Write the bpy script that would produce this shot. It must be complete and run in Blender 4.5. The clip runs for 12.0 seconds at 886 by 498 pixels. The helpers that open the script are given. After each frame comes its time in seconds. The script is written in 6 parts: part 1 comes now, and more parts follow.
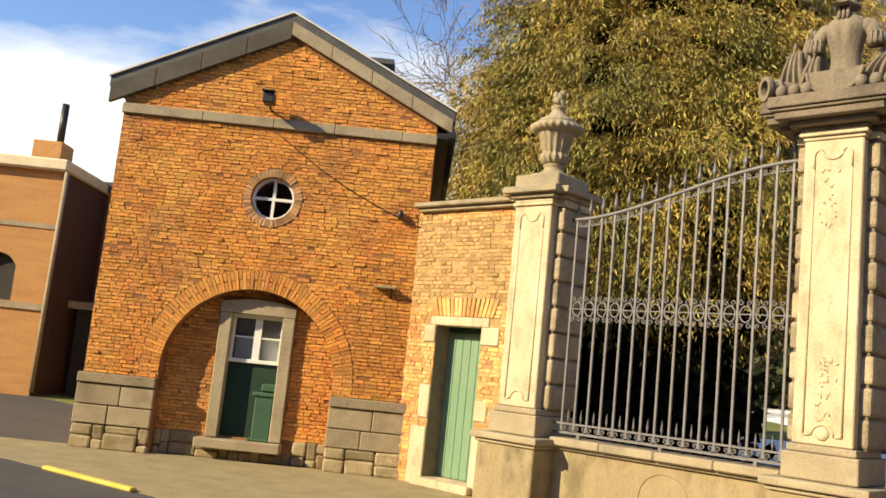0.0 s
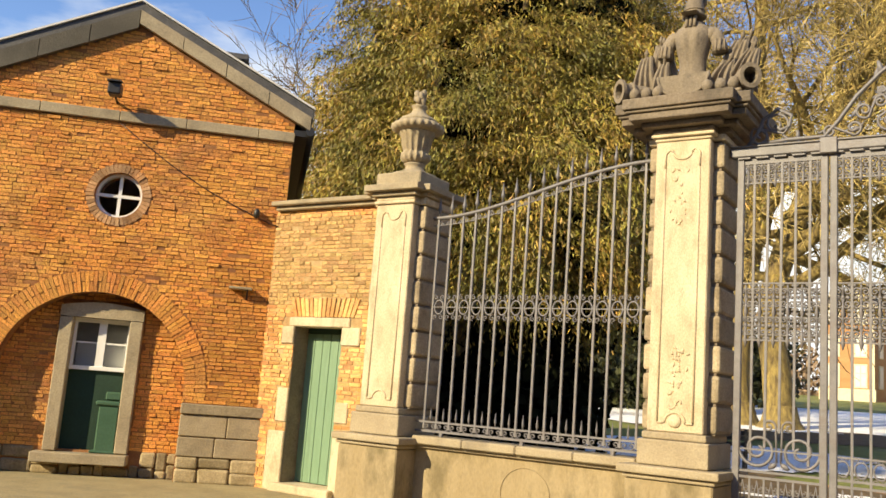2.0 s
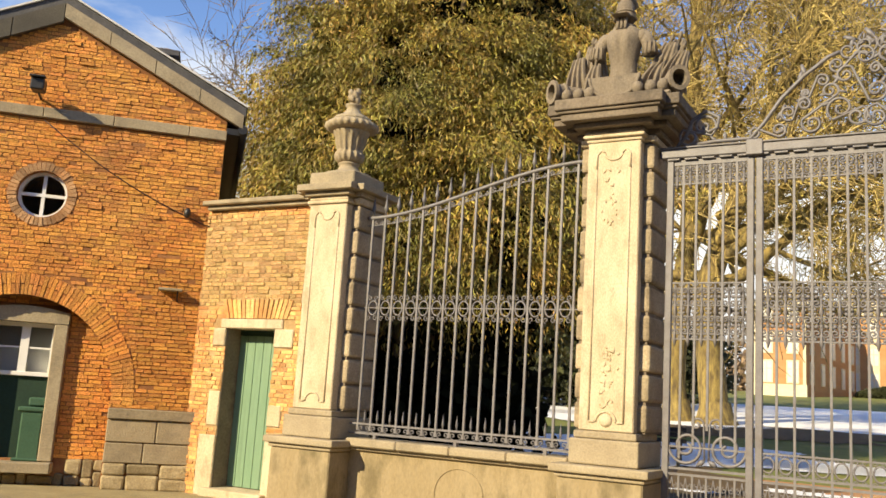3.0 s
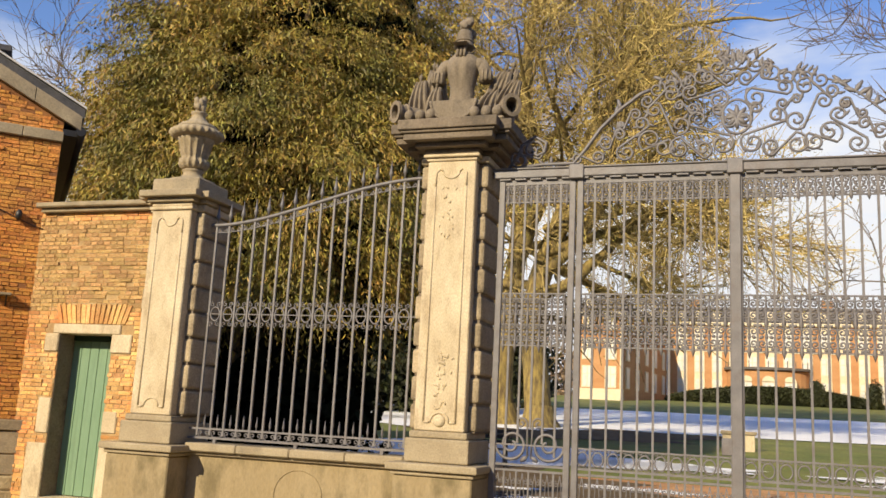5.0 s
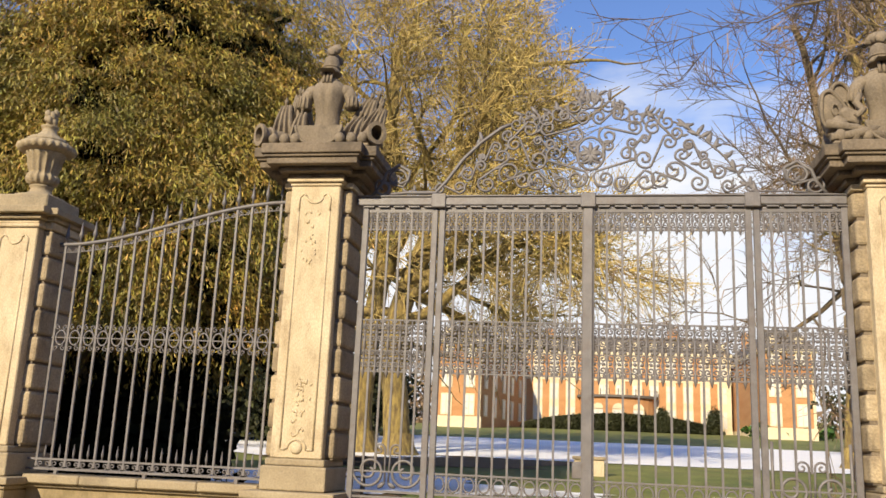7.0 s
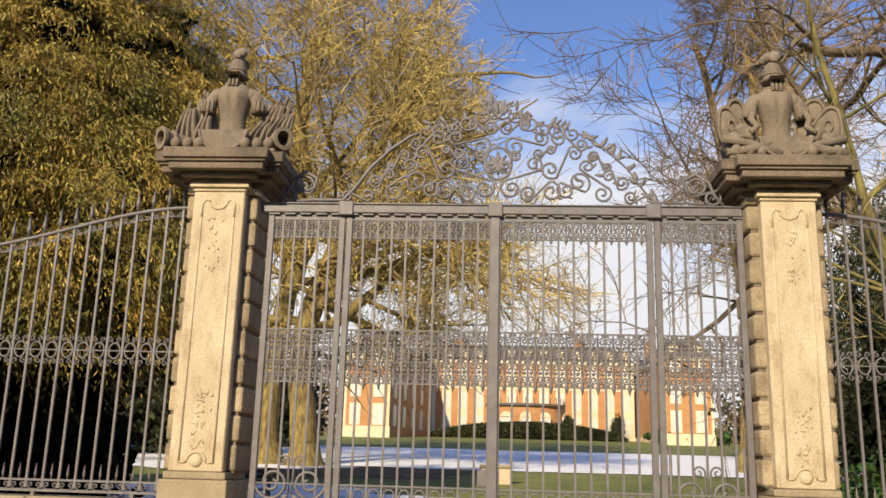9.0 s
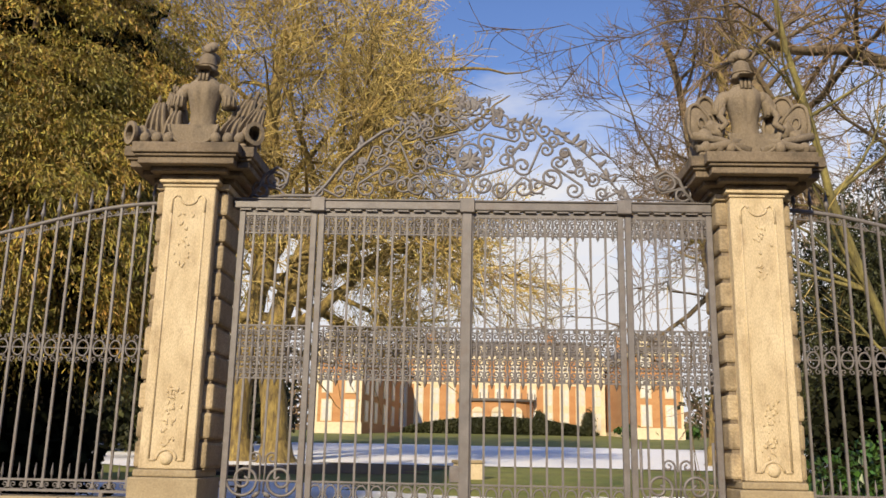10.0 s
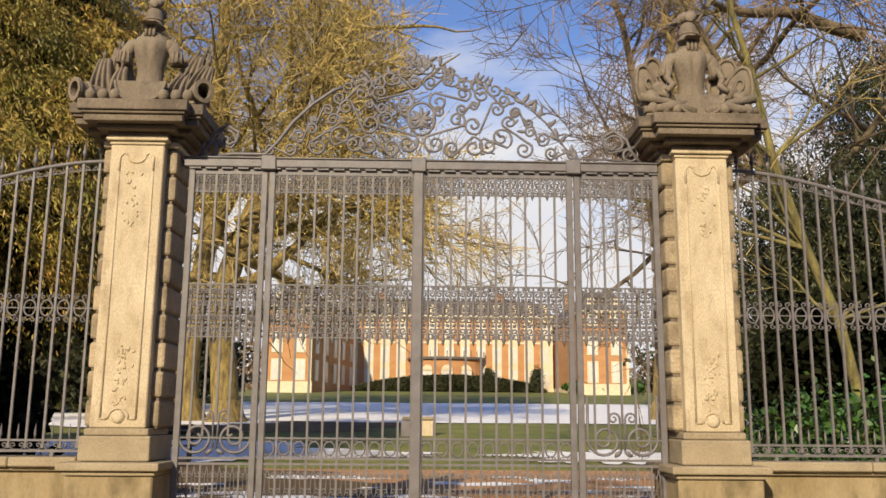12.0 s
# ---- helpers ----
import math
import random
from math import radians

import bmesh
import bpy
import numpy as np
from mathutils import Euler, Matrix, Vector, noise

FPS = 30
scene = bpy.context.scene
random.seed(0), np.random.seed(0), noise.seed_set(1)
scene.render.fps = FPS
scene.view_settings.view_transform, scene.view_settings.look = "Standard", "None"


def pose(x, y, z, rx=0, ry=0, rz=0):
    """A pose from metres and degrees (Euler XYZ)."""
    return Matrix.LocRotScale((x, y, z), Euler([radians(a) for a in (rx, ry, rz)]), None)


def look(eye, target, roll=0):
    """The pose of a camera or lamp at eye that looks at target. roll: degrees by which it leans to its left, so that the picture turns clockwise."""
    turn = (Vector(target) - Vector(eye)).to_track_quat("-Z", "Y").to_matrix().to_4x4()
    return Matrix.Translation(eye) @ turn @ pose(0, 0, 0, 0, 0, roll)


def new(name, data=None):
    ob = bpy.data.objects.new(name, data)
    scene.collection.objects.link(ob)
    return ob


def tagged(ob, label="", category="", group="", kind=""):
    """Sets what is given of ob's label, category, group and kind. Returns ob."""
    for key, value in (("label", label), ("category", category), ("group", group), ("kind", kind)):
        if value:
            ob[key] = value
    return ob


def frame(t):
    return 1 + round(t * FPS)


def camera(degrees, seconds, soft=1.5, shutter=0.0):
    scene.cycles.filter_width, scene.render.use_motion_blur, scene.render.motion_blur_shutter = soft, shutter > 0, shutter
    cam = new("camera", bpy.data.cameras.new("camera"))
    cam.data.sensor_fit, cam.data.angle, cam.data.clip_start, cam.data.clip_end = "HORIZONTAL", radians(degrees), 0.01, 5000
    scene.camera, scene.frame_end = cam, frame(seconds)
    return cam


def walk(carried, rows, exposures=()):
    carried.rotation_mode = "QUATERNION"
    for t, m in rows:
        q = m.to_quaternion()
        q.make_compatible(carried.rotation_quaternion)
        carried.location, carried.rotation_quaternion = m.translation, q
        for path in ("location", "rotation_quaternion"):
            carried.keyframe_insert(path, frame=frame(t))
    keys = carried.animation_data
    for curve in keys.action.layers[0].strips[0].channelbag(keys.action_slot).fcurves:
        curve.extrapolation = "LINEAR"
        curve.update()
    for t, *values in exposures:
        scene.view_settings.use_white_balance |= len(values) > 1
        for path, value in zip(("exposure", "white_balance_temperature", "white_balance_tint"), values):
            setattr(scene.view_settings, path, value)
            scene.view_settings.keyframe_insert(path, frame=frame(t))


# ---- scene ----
cam = camera(53.20, 12.0, soft=1.6)
PATH = [
    (0, pose(-0.040, -9.570, 1.630, 97.90, -5.80, 42.30)),
    (0.5, pose(-0.253, -9.639, 1.526, 98.68, -5.32, 38.66)),
    (1, pose(-0.330, -9.680, 1.466, 99.15, -4.89, 36.13)),
    (1.5, pose(-0.309, -9.635, 1.486, 99.21, -4.60, 34.24)),
    (2, pose(-0.272, -9.579, 1.502, 99.30, -4.27, 32.46)),
    (2.5, pose(-0.226, -9.508, 1.520, 99.40, -3.94, 30.75)),
    (3, pose(-0.206, -9.462, 1.532, 99.51, -3.60, 28.85)),
    (5, pose(-0.072, -9.981, 1.482, 100.54, -2.94, 18.11)),
    (5.5, pose(-0.072, -10.060, 1.475, 100.99, -2.79, 15.61)),
    (6, pose(-0.061, -10.073, 1.475, 101.55, -2.79, 13.39)),
    (6.5, pose(-0.057, -10.056, 1.467, 102.17, -2.53, 11.27)),
    (7, pose(-0.047, -10.048, 1.459, 102.72, -2.41, 9.16)),
    (7.5, pose(-0.032, -10.041, 1.459, 103.07, -2.21, 7.34)),
    (9.5, pose(-0.015, -9.993, 1.461, 103.55, -1.36, 2.47)),
    (10, pose(-0.020, -10.003, 1.461, 103.29, -1.14, 1.64)),
    (10.5, pose(-0.022, -10.019, 1.452, 102.75, -0.94, 0.84)),
    (11, pose(-0.025, -10.048, 1.446, 102.05, -0.75, 0.06)),
    (11.5, pose(-0.031, -10.075, 1.440, 101.36, -0.58, -0.76)),
    (12, pose(-0.037, -10.096, 1.434, 100.70, -0.44, -1.53)),
]
walk(cam, PATH, [(0, 0.37, 7100, 5), (3.0, 0.32, 7000, 6), (5.0, -0.03, 6650, 9), (7.5, 0.05, 6600, 10), (9.5, -0.16, 6650, 11), (12.0, -0.21, 6700, 11)])

# ---- world, sun, exposure ----
SUN_AZ = radians(200)      # compass-like angle of the sun's place: from +y clockwise
SUN_EL = radians(28)
sun_dir = Vector((math.sin(SUN_AZ) * math.cos(SUN_EL), math.cos(SUN_AZ) * math.cos(SUN_EL), math.sin(SUN_EL)))
sun_data = bpy.data.lights.new("sun", "SUN")
sun_data.energy, sun_data.angle, sun_data.color = 6.4, radians(0.5), (1.0, 0.84, 0.58)
sun = new("sun", sun_data)
sun.matrix_world = look(sun_dir * 50, (0, 0, 0))

world = bpy.data.worlds.new("sky")
scene.world = world
world.use_nodes = True
wn, wl = world.node_tree.nodes, world.node_tree.links
wn.clear()
sky = wn.new("ShaderNodeTexSky")
sky.sky_type, sky.sun_disc = "NISHITA", False
sky.sun_elevation, sky.sun_rotation = SUN_EL, SUN_AZ
sky.air_density, sky.dust_density, sky.ozone_density = 1.0, 0.0, 2.0
geo = wn.new("ShaderNodeTexCoord")
stretch = wn.new("ShaderNodeMapping")
stretch.inputs["Scale"].default_value = (1.0, 1.0, 3.2)
stretch.inputs["Location"].default_value = (0.35, 0.2, 0.1)
puff = wn.new("ShaderNodeTexNoise")
puff.inputs["Scale"].default_value, puff.inputs["Detail"].default_value, puff.inputs["Roughness"].default_value = 2.2, 7, 0.55
split = wn.new("ShaderNodeSeparateXYZ")
low = wn.new("ShaderNodeMapRange")            # more cloud towards the horizon
low.inputs["From Min"].default_value, low.inputs["From Max"].default_value = 0.16, 0.42
low.inputs["To Min"].default_value, low.inputs["To Max"].default_value = 0.40, -0.10
add = wn.new("ShaderNodeMath")
cover = wn.new("ShaderNodeMapRange")
cover.inputs["From Min"].default_value, cover.inputs["From Max"].default_value = 0.52, 0.72
mixer = wn.new("ShaderNodeMix")
mixer.data_type = "RGBA"
mixer.inputs["B"].default_value = (11.0, 11.2, 11.8, 1)
back = wn.new("ShaderNodeBackground")
back.inputs["Strength"].default_value = 0.084
wout = wn.new("ShaderNodeOutputWorld")
wl.new(geo.outputs["Generated"], stretch.inputs["Vector"])
wl.new(stretch.outputs["Vector"], puff.inputs["Vector"])
wl.new(geo.outputs["Generated"], split.inputs["Vector"])
wl.new(split.outputs["Z"], low.inputs["Value"])
wl.new(puff.outputs["Fac"], add.inputs[0])
wl.new(low.outputs["Result"], add.inputs[1])
wl.new(add.outputs["Value"], cover.inputs["Value"])
wl.new(cover.outputs["Result"], mixer.inputs["Factor"])
tone = wn.new("ShaderNodeHueSaturation")
tone.inputs["Saturation"].default_value, tone.inputs["Value"].default_value, tone.inputs["Hue"].default_value = 1.16, 2.2, 0.515
wl.new(sky.outputs["Color"], tone.inputs["Color"])
wl.new(tone.outputs["Color"], mixer.inputs["A"])
wl.new(mixer.outputs["Result"], back.inputs["Color"])
wl.new(back.outputs["Background"], wout.inputs["Surface"])


# ---- materials ----
def mat(name, c1, c2, scale=4.0, fine=60.0, rough=0.8, bump=0.3, grain=0.25, vary="", spread=0.3, metal=0.0, stain=None, stain_scale=1.2, stain_amount=0.5, squash=(1, 1, 1), hue=0.0, coat=0.0):
    """Two-scale procedural surface; vary: 'object' or 'island' shifts value (and hue) piece by piece."""
    m = bpy.data.materials.new(name)
    m.use_nodes = True
    n, l = m.node_tree.nodes, m.node_tree.links
    b = n["Principled BSDF"]
    tc = n.new("ShaderNodeTexCoord")
    mp = n.new("ShaderNodeMapping")
    mp.inputs["Scale"].default_value = squash
    l.new(tc.outputs["Object"], mp.inputs["Vector"])
    big = n.new("ShaderNodeTexNoise")
    big.inputs["Scale"].default_value, big.inputs["Detail"].default_value = scale, 6
    small = n.new("ShaderNodeTexNoise")
    small.inputs["Scale"].default_value, small.inputs["Detail"].default_value = fine, 5
    l.new(mp.outputs["Vector"], big.inputs["Vector"])
    l.new(mp.outputs["Vector"], small.inputs["Vector"])
    r = n.new("ShaderNodeMapRange")
    r.inputs["From Min"].default_value, r.inputs["From Max"].default_value = 0.32, 0.68
    l.new(big.outputs["Fac"], r.inputs["Value"])
    mx = n.new("ShaderNodeMix")
    mx.data_type = "RGBA"
    mx.inputs["A"].default_value, mx.inputs["B"].default_value = (*c1, 1), (*c2, 1)
    l.new(r.outputs["Result"], mx.inputs["Factor"])
    col = mx.outputs["Result"]
    if stain:
        st = n.new("ShaderNodeTexNoise")
        st.inputs["Scale"].default_value, st.inputs["Detail"].default_value, st.inputs["Roughness"].default_value = stain_scale, 8, 0.62
        l.new(mp.outputs["Vector"], st.inputs["Vector"])
        sr = n.new("ShaderNodeMapRange")
        sr.inputs["From Min"].default_value, sr.inputs["From Max"].default_value, sr.inputs["To Max"].default_value = 0.5, 0.66, stain_amount
        l.new(st.outputs["Fac"], sr.inputs["Value"])
        sm = n.new("ShaderNodeMix")
        sm.data_type = "RGBA"
        sm.inputs["B"].default_value = (*stain, 1)
        l.new(sr.outputs["Result"], sm.inputs["Factor"])
        l.new(col, sm.inputs["A"])
        col = sm.outputs["Result"]
    hs = n.new("ShaderNodeHueSaturation")
    l.new(col, hs.inputs["Color"])
    gr = n.new("ShaderNodeMapRange")
    gr.inputs["From Min"].default_value, gr.inputs["From Max"].default_value = 0.25, 0.75
    gr.inputs["To Min"].default_value, gr.inputs["To Max"].default_value = 1 - grain, 1 + grain
    l.new(small.outputs["Fac"], gr.inputs["Value"])
    val = gr.outputs["Result"]
    if vary:
        if vary == "object":
            src = n.new("ShaderNodeObjectInfo").outputs["Random"]
        else:
            src = n.new("ShaderNodeNewGeometry").outputs["Random Per Island"]
        vr = n.new("ShaderNodeMapRange")
        vr.inputs["To Min"].default_value, vr.inputs["To Max"].default_value = 1 - spread, 1 + spread
        l.new(src, vr.inputs["Value"])
        mu = n.new("ShaderNodeMath")
        mu.operation = "MULTIPLY"
        l.new(vr.outputs["Result"], mu.inputs[0])
        l.new(val, mu.inputs[1])
        val = mu.outputs["Value"]
        if hue:
            wnz = n.new("ShaderNodeTexWhiteNoise")
            wnz.noise_dimensions = "1D"
            l.new(src, wnz.inputs["W"])
            hr = n.new("ShaderNodeMapRange")
            hr.inputs["To Min"].default_value, hr.inputs["To Max"].default_value = 0.5 - hue, 0.5 + hue
            l.new(wnz.outputs["Value"], hr.inputs["Value"])
            l.new(hr.outputs["Result"], hs.inputs["Hue"])
    l.new(val, hs.inputs["Value"])
    l.new(hs.outputs["Color"], b.inputs["Base Color"])
    b.inputs["Roughness"].default_value, b.inputs["Metallic"].default_value = rough, metal
    b.inputs["Coat Weight"].default_value = coat
    if bump:
        sumh = n.new("ShaderNodeMath")
        sumh.operation = "ADD"
        l.new(big.outputs["Fac"], sumh.inputs[0])
        l.new(small.outputs["Fac"], sumh.inputs[1])
        bp = n.new("ShaderNodeBump")
        bp.inputs["Strength"].default_value, bp.inputs["Distance"].default_value = bump, 0.02
        l.new(sumh.outputs["Value"], bp.inputs["Height"])
        l.new(bp.outputs["Normal"], b.inputs["Normal"])
    return m


BRICK = mat("old_orange_brick", (0.60, 0.22, 0.045), (0.69, 0.335, 0.08), 1.1, 55, 0.92, 0.8, 0.4, "island", 0.2, hue=0.007, stain=(0.28, 0.14, 0.07), stain_scale=0.9, stain_amount=0.5)
BRICK_ONE = mat("old_orange_brick_piece", (0.60, 0.22, 0.045), (0.69, 0.335, 0.08), 2.2, 70, 0.92, 0.8, 0.4, "object", 0.22, hue=0.007)
BRICK_PALE = mat("worn_pale_brick", (0.58, 0.27, 0.085), (0.74, 0.55, 0.26), 4.0, 60, 0.92, 0.8, 0.4, "object", 0.26, hue=0.01)
BRICK_PALE_REST = mat("worn_pale_brick_rest", (0.55, 0.19, 0.045), (0.69, 0.43, 0.175), 1.6, 60, 0.92, 0.8, 0.4, "island", 0.36, hue=0.01)
MORTAR = mat("lime_mortar", (0.36, 0.165, 0.06), (0.22, 0.09, 0.035), 5, 90, 0.95, 0.5, 0.3)
MORTAR_PALE = mat("pale_lime_mortar", (0.50, 0.36, 0.18), (0.30, 0.17, 0.07), 5, 90, 0.95, 0.5, 0.3)
STONE = mat("buff_sandstone", (0.49, 0.395, 0.255), (0.63, 0.535, 0.375), 2.0, 60, 0.9, 0.5, 0.24, stain=(0.27, 0.19, 0.115), stain_scale=4.5, stain_amount=0.42, squash=(1.4, 1.4, 0.6))
# base colour and stain darkened to put deeper shade on the block sides
STONE_BLOCK = mat("rusticated_sandstone_shade_tone", (0.29, 0.23, 0.15), (0.42, 0.34, 0.225), 3.0, 40, 0.9, 0.6, 0.28, "object", 0.16, stain=(0.10, 0.075, 0.05), stain_scale=2.0, stain_amount=0.5)
STONE_DARK = mat("dark_brown_stone", (0.165, 0.128, 0.092), (0.22, 0.178, 0.13), 2.2, 40, 0.92, 0.5, 0.25, stain=(0.05, 0.045, 0.038), stain_scale=2.4, stain_amount=0.6)
STONE_GREY = mat("grey_bluestone", (0.30, 0.24, 0.155), (0.38, 0.315, 0.21), 2.2, 45, 0.85, 0.35, 0.2, stain=(0.13, 0.11, 0.08), stain_scale=1.6, stain_amount=0.5)
STONE_PLINTH = mat("plinth_bluestone", (0.27, 0.21, 0.13), (0.36, 0.29, 0.19), 2.4, 45, 0.88, 0.45, 0.22, "object", 0.18, stain=(0.12, 0.09, 0.06), stain_scale=2.2, stain_amount=0.5)
BIN = mat("dull_green_plastic", (0.03, 0.085, 0.045), (0.045, 0.105, 0.06), 3, 40, 0.6, 0.1, 0.12)
TROPHY = mat("carved_weathered_stone", (0.18, 0.145, 0.103), (0.25, 0.205, 0.15), 2.6, 40, 0.92, 0.5, 0.2, stain=(0.09, 0.075, 0.06), stain_scale=3.0, stain_amount=0.55)
RUBBLE = mat("rubble_stone", (0.25, 0.19, 0.10), (0.38, 0.30, 0.18), 5, 45, 0.92, 0.6, 0.3, "object", 0.3)
DADO = mat("mossy_rendered_stone", (0.27, 0.205, 0.11), (0.36, 0.285, 0.17), 1.4, 30, 0.92, 0.35, 0.12, stain=(0.14, 0.11, 0.055), stain_scale=1.6, stain_amount=0.8, squash=(1.5, 1.5, 0.7))
IRON = mat("grey_painted_iron", (0.135, 0.128, 0.135), (0.185, 0.175, 0.18), 7, 90, 0.5, 0.15, 0.2, stain=(0.12, 0.08, 0.06), stain_scale=6, stain_amount=0.3)
DOOR_GREEN = mat("green_door_paint", (0.145, 0.25, 0.15), (0.185, 0.295, 0.185), 2.2, 40, 0.55, 0.12, 0.12, squash=(6, 6, 0.6), stain=(0.07, 0.13, 0.08), stain_scale=2, stain_amount=0.35)
GREEN_DARK = mat("dark_green_paint", (0.009, 0.032, 0.018), (0.013, 0.04, 0.023), 2.2, 40, 0.85, 0.12, 0.15)
WHITE = mat("white_window_paint", (0.74, 0.73, 0.70), (0.8, 0.79, 0.77), 4, 60, 0.5, 0.1, 0.06)
ZINC = mat("pale_zinc_flashing", (0.55, 0.54, 0.52), (0.66, 0.65, 0.62), 4, 50, 0.5, 0.1, 0.1)
# street-side gable board: grey wood toned down to put its shade into colour
FASCIA = mat("weathered_eaves_wood_shade_tone", (0.06, 0.053, 0.042), (0.09, 0.08, 0.062), 3, 50, 0.85, 0.4, 0.25, squash=(1, 1, 1))
SLATE = mat("dark_slate", (0.05, 0.05, 0.055), (0.08, 0.075, 0.075), 4, 40, 0.6, 0.4, 0.25)
BLACK_METAL = mat("black_metal", (0.015, 0.015, 0.016), (0.025, 0.024, 0.024), 6, 60, 0.45, 0.1, 0.2)
DARK_IN = mat("dark_interior", (0.03, 0.028, 0.025), (0.04, 0.036, 0.03), 3, 30, 0.9, 0.1, 0.2)
GRASS = mat("winter_lawn", (0.10, 0.135, 0.025), (0.21, 0.215, 0.05), 0.7, 9, 0.95, 0.5, 0.35, stain=(0.16, 0.13, 0.05), stain_scale=0.4, stain_amount=0.6)
SNOW = mat("old_snow", (0.80, 0.82, 0.88), (0.88, 0.89, 0.92), 1.5, 12, 0.7, 0.4, 0.06)
ASPHALT = mat("worn_asphalt", (0.05, 0.048, 0.045), (0.075, 0.07, 0.062), 1.5, 80, 0.9, 0.3, 0.3)
EARTH = mat("leafy_earth", (0.075, 0.05, 0.025), (0.13, 0.085, 0.04), 2.5, 30, 0.95, 0.6, 0.4)
ROAD = mat("sunlit_street", (0.25, 0.20, 0.10), (0.32, 0.265, 0.14), 2.5, 40, 0.95, 0.4, 0.25, stain=(0.2, 0.17, 0.1), stain_scale=2, stain_amount=0.5)
BARK = mat("lichen_bark", (0.10, 0.07, 0.035), (0.34, 0.255, 0.08), 3.0, 25, 0.95, 0.9, 0.4, squash=(2, 2, 0.5))
BARK_GREY = mat("grey_bark", (0.12, 0.085, 0.055), (0.20, 0.155, 0.085), 3.0, 25, 0.95, 0.9, 0.4, squash=(2, 2, 0.5))
BARK_PALE = mat("pale_lichen_bark", (0.10, 0.085, 0.035), (0.26, 0.225, 0.075), 4.0, 25, 0.95, 0.8, 0.35, squash=(2, 2, 0.5))
TWIG = mat("ochre_twigs", (0.36, 0.26, 0.095), (0.50, 0.39, 0.14), 0.5, 20, 0.95, 0, 0.3, "island", 0.35)
TWIG_GREY = mat("grey_brown_twigs", (0.19, 0.13, 0.085), (0.28, 0.20, 0.125), 0.5, 20, 0.95, 0, 0.3, "island", 0.35)


def leaf_mat(name, c1, c2, spread, hue=0.02):
    m = mat(name, c1, c2, 0.45, 12, 0.6, 0, 0.2, "island", spread, hue=hue)
    m.node_tree.nodes["Principled BSDF"].inputs["Transmission Weight"].default_value = 0.0
    m.node_tree.nodes["Principled BSDF"].inputs["Subsurface Weight"].default_value = 0.0
    return m


YEW = leaf_mat("yew_foliage", (0.14, 0.135, 0.026), (0.40, 0.27, 0.045), 0.6, 0.03)
TUFT = leaf_mat("lichen_tuft", (0.25, 0.20, 0.045), (0.46, 0.34, 0.075), 0.5, 0.03)
# near-black leaves: shade inside and under the evergreens put into the colour
YEW_SHADE = leaf_mat("shade_toned_evergreen", (0.007, 0.009, 0.004), (0.014, 0.016, 0.006), 0.5)
YEW_SHADE.node_tree.nodes["Principled BSDF"].inputs["Roughness"].default_value = 0.95
YEW_SHADE.node_tree.nodes["Principled BSDF"].inputs["Specular IOR Level"].default_value = 0.1
LAUREL = leaf_mat("laurel_leaves", (0.035, 0.085, 0.015), (0.07, 0.14, 0.03), 0.5)
LAUREL.node_tree.nodes["Principled BSDF"].inputs["Roughness"].default_value = 0.35
HEDGE = leaf_mat("dark_clipped_hedge", (0.03, 0.036, 0.012), (0.055, 0.06, 0.018), 0.5)
CH_BRICK = mat("sunlit_far_brick", (0.43, 0.205, 0.085), (0.50, 0.275, 0.125), 0.15, 3, 0.9, 0.3, 0.15, squash=(1, 1, 6))
CH_STONE = mat("cream_far_stone", (0.66, 0.56, 0.38), (0.72, 0.63, 0.45), 0.3, 4, 0.9, 0.2, 0.1)
CH_ROOF = mat("far_slate_roof", (0.095, 0.085, 0.078), (0.14, 0.12, 0.10), 0.2, 4, 0.7, 0.3, 0.2)

glass = bpy.data.materials.new("window_glass")
glass.use_nodes = True
gb = glass.node_tree.nodes["Principled BSDF"]
gb.inputs["Base Color"].default_value = (0.75, 0.78, 0.8, 1)
gb.inputs["Transmission Weight"].default_value, gb.inputs["Roughness"].default_value, gb.inputs["IOR"].default_value = 1.0, 0.02, 1.45
GLASS = glass
FAR_PANE = mat("far_window_pane", (0.55, 0.55, 0.53), (0.68, 0.67, 0.63), 0.4, 3, 0.3, 0, 0.1)


# ---- mesh helpers ----
def link(name, bm, material, parent=None, label=""):
    me = bpy.data.meshes.new(name)
    bm.to_mesh(me)
    bm.free()
    me.materials.append(material)
    ob = new(name, me)
    if parent:
        ob.parent = parent
    if label:
        tagged(ob, label)
    return ob


def part(name, bm, material, parent, label=""):
    return link(name, bm, material, parent, label)


def raw(name, verts, faces, material, parent=None, label="", smooth=False):
    me = bpy.data.meshes.new(name)
    me.from_pydata(verts, [], faces)
    me.materials.append(material)
    if smooth:
        me.polygons.foreach_set("use_smooth", [True] * len(me.polygons))
    ob = new(name, me)
    if parent:
        ob.parent = parent
    if label:
        tagged(ob, label)
    return ob


def thing(name, m, label, category, group="", kind=""):
    ob = new(name)
    ob.matrix_world = m
    ob.empty_display_size = 0.2
    return tagged(ob, label, category, group, kind)


def box(bm, x0, x1, y0, y1, z0, z1, bevel=0.0, segs=1):
    v = [bm.verts.new((x, y, z)) for x in (x0, x1) for y in (y0, y1) for z in (z0, z1)]
    fs = [bm.faces.new([v[i] for i in q]) for q in ((0, 1, 3, 2), (4, 6, 7, 5), (0, 4, 5, 1), (2, 3, 7, 6), (0, 2, 6, 4), (1, 5, 7, 3))]
    if bevel:
        es = list({e for f in fs for e in f.edges})
        bmesh.ops.bevel(bm, geom=es, offset=bevel, segments=segs, affect="EDGES", profile=0.5)
    return v


def boxed(*a, **k):
    bm = bmesh.new()
    box(bm, *a, **k)
    return bm


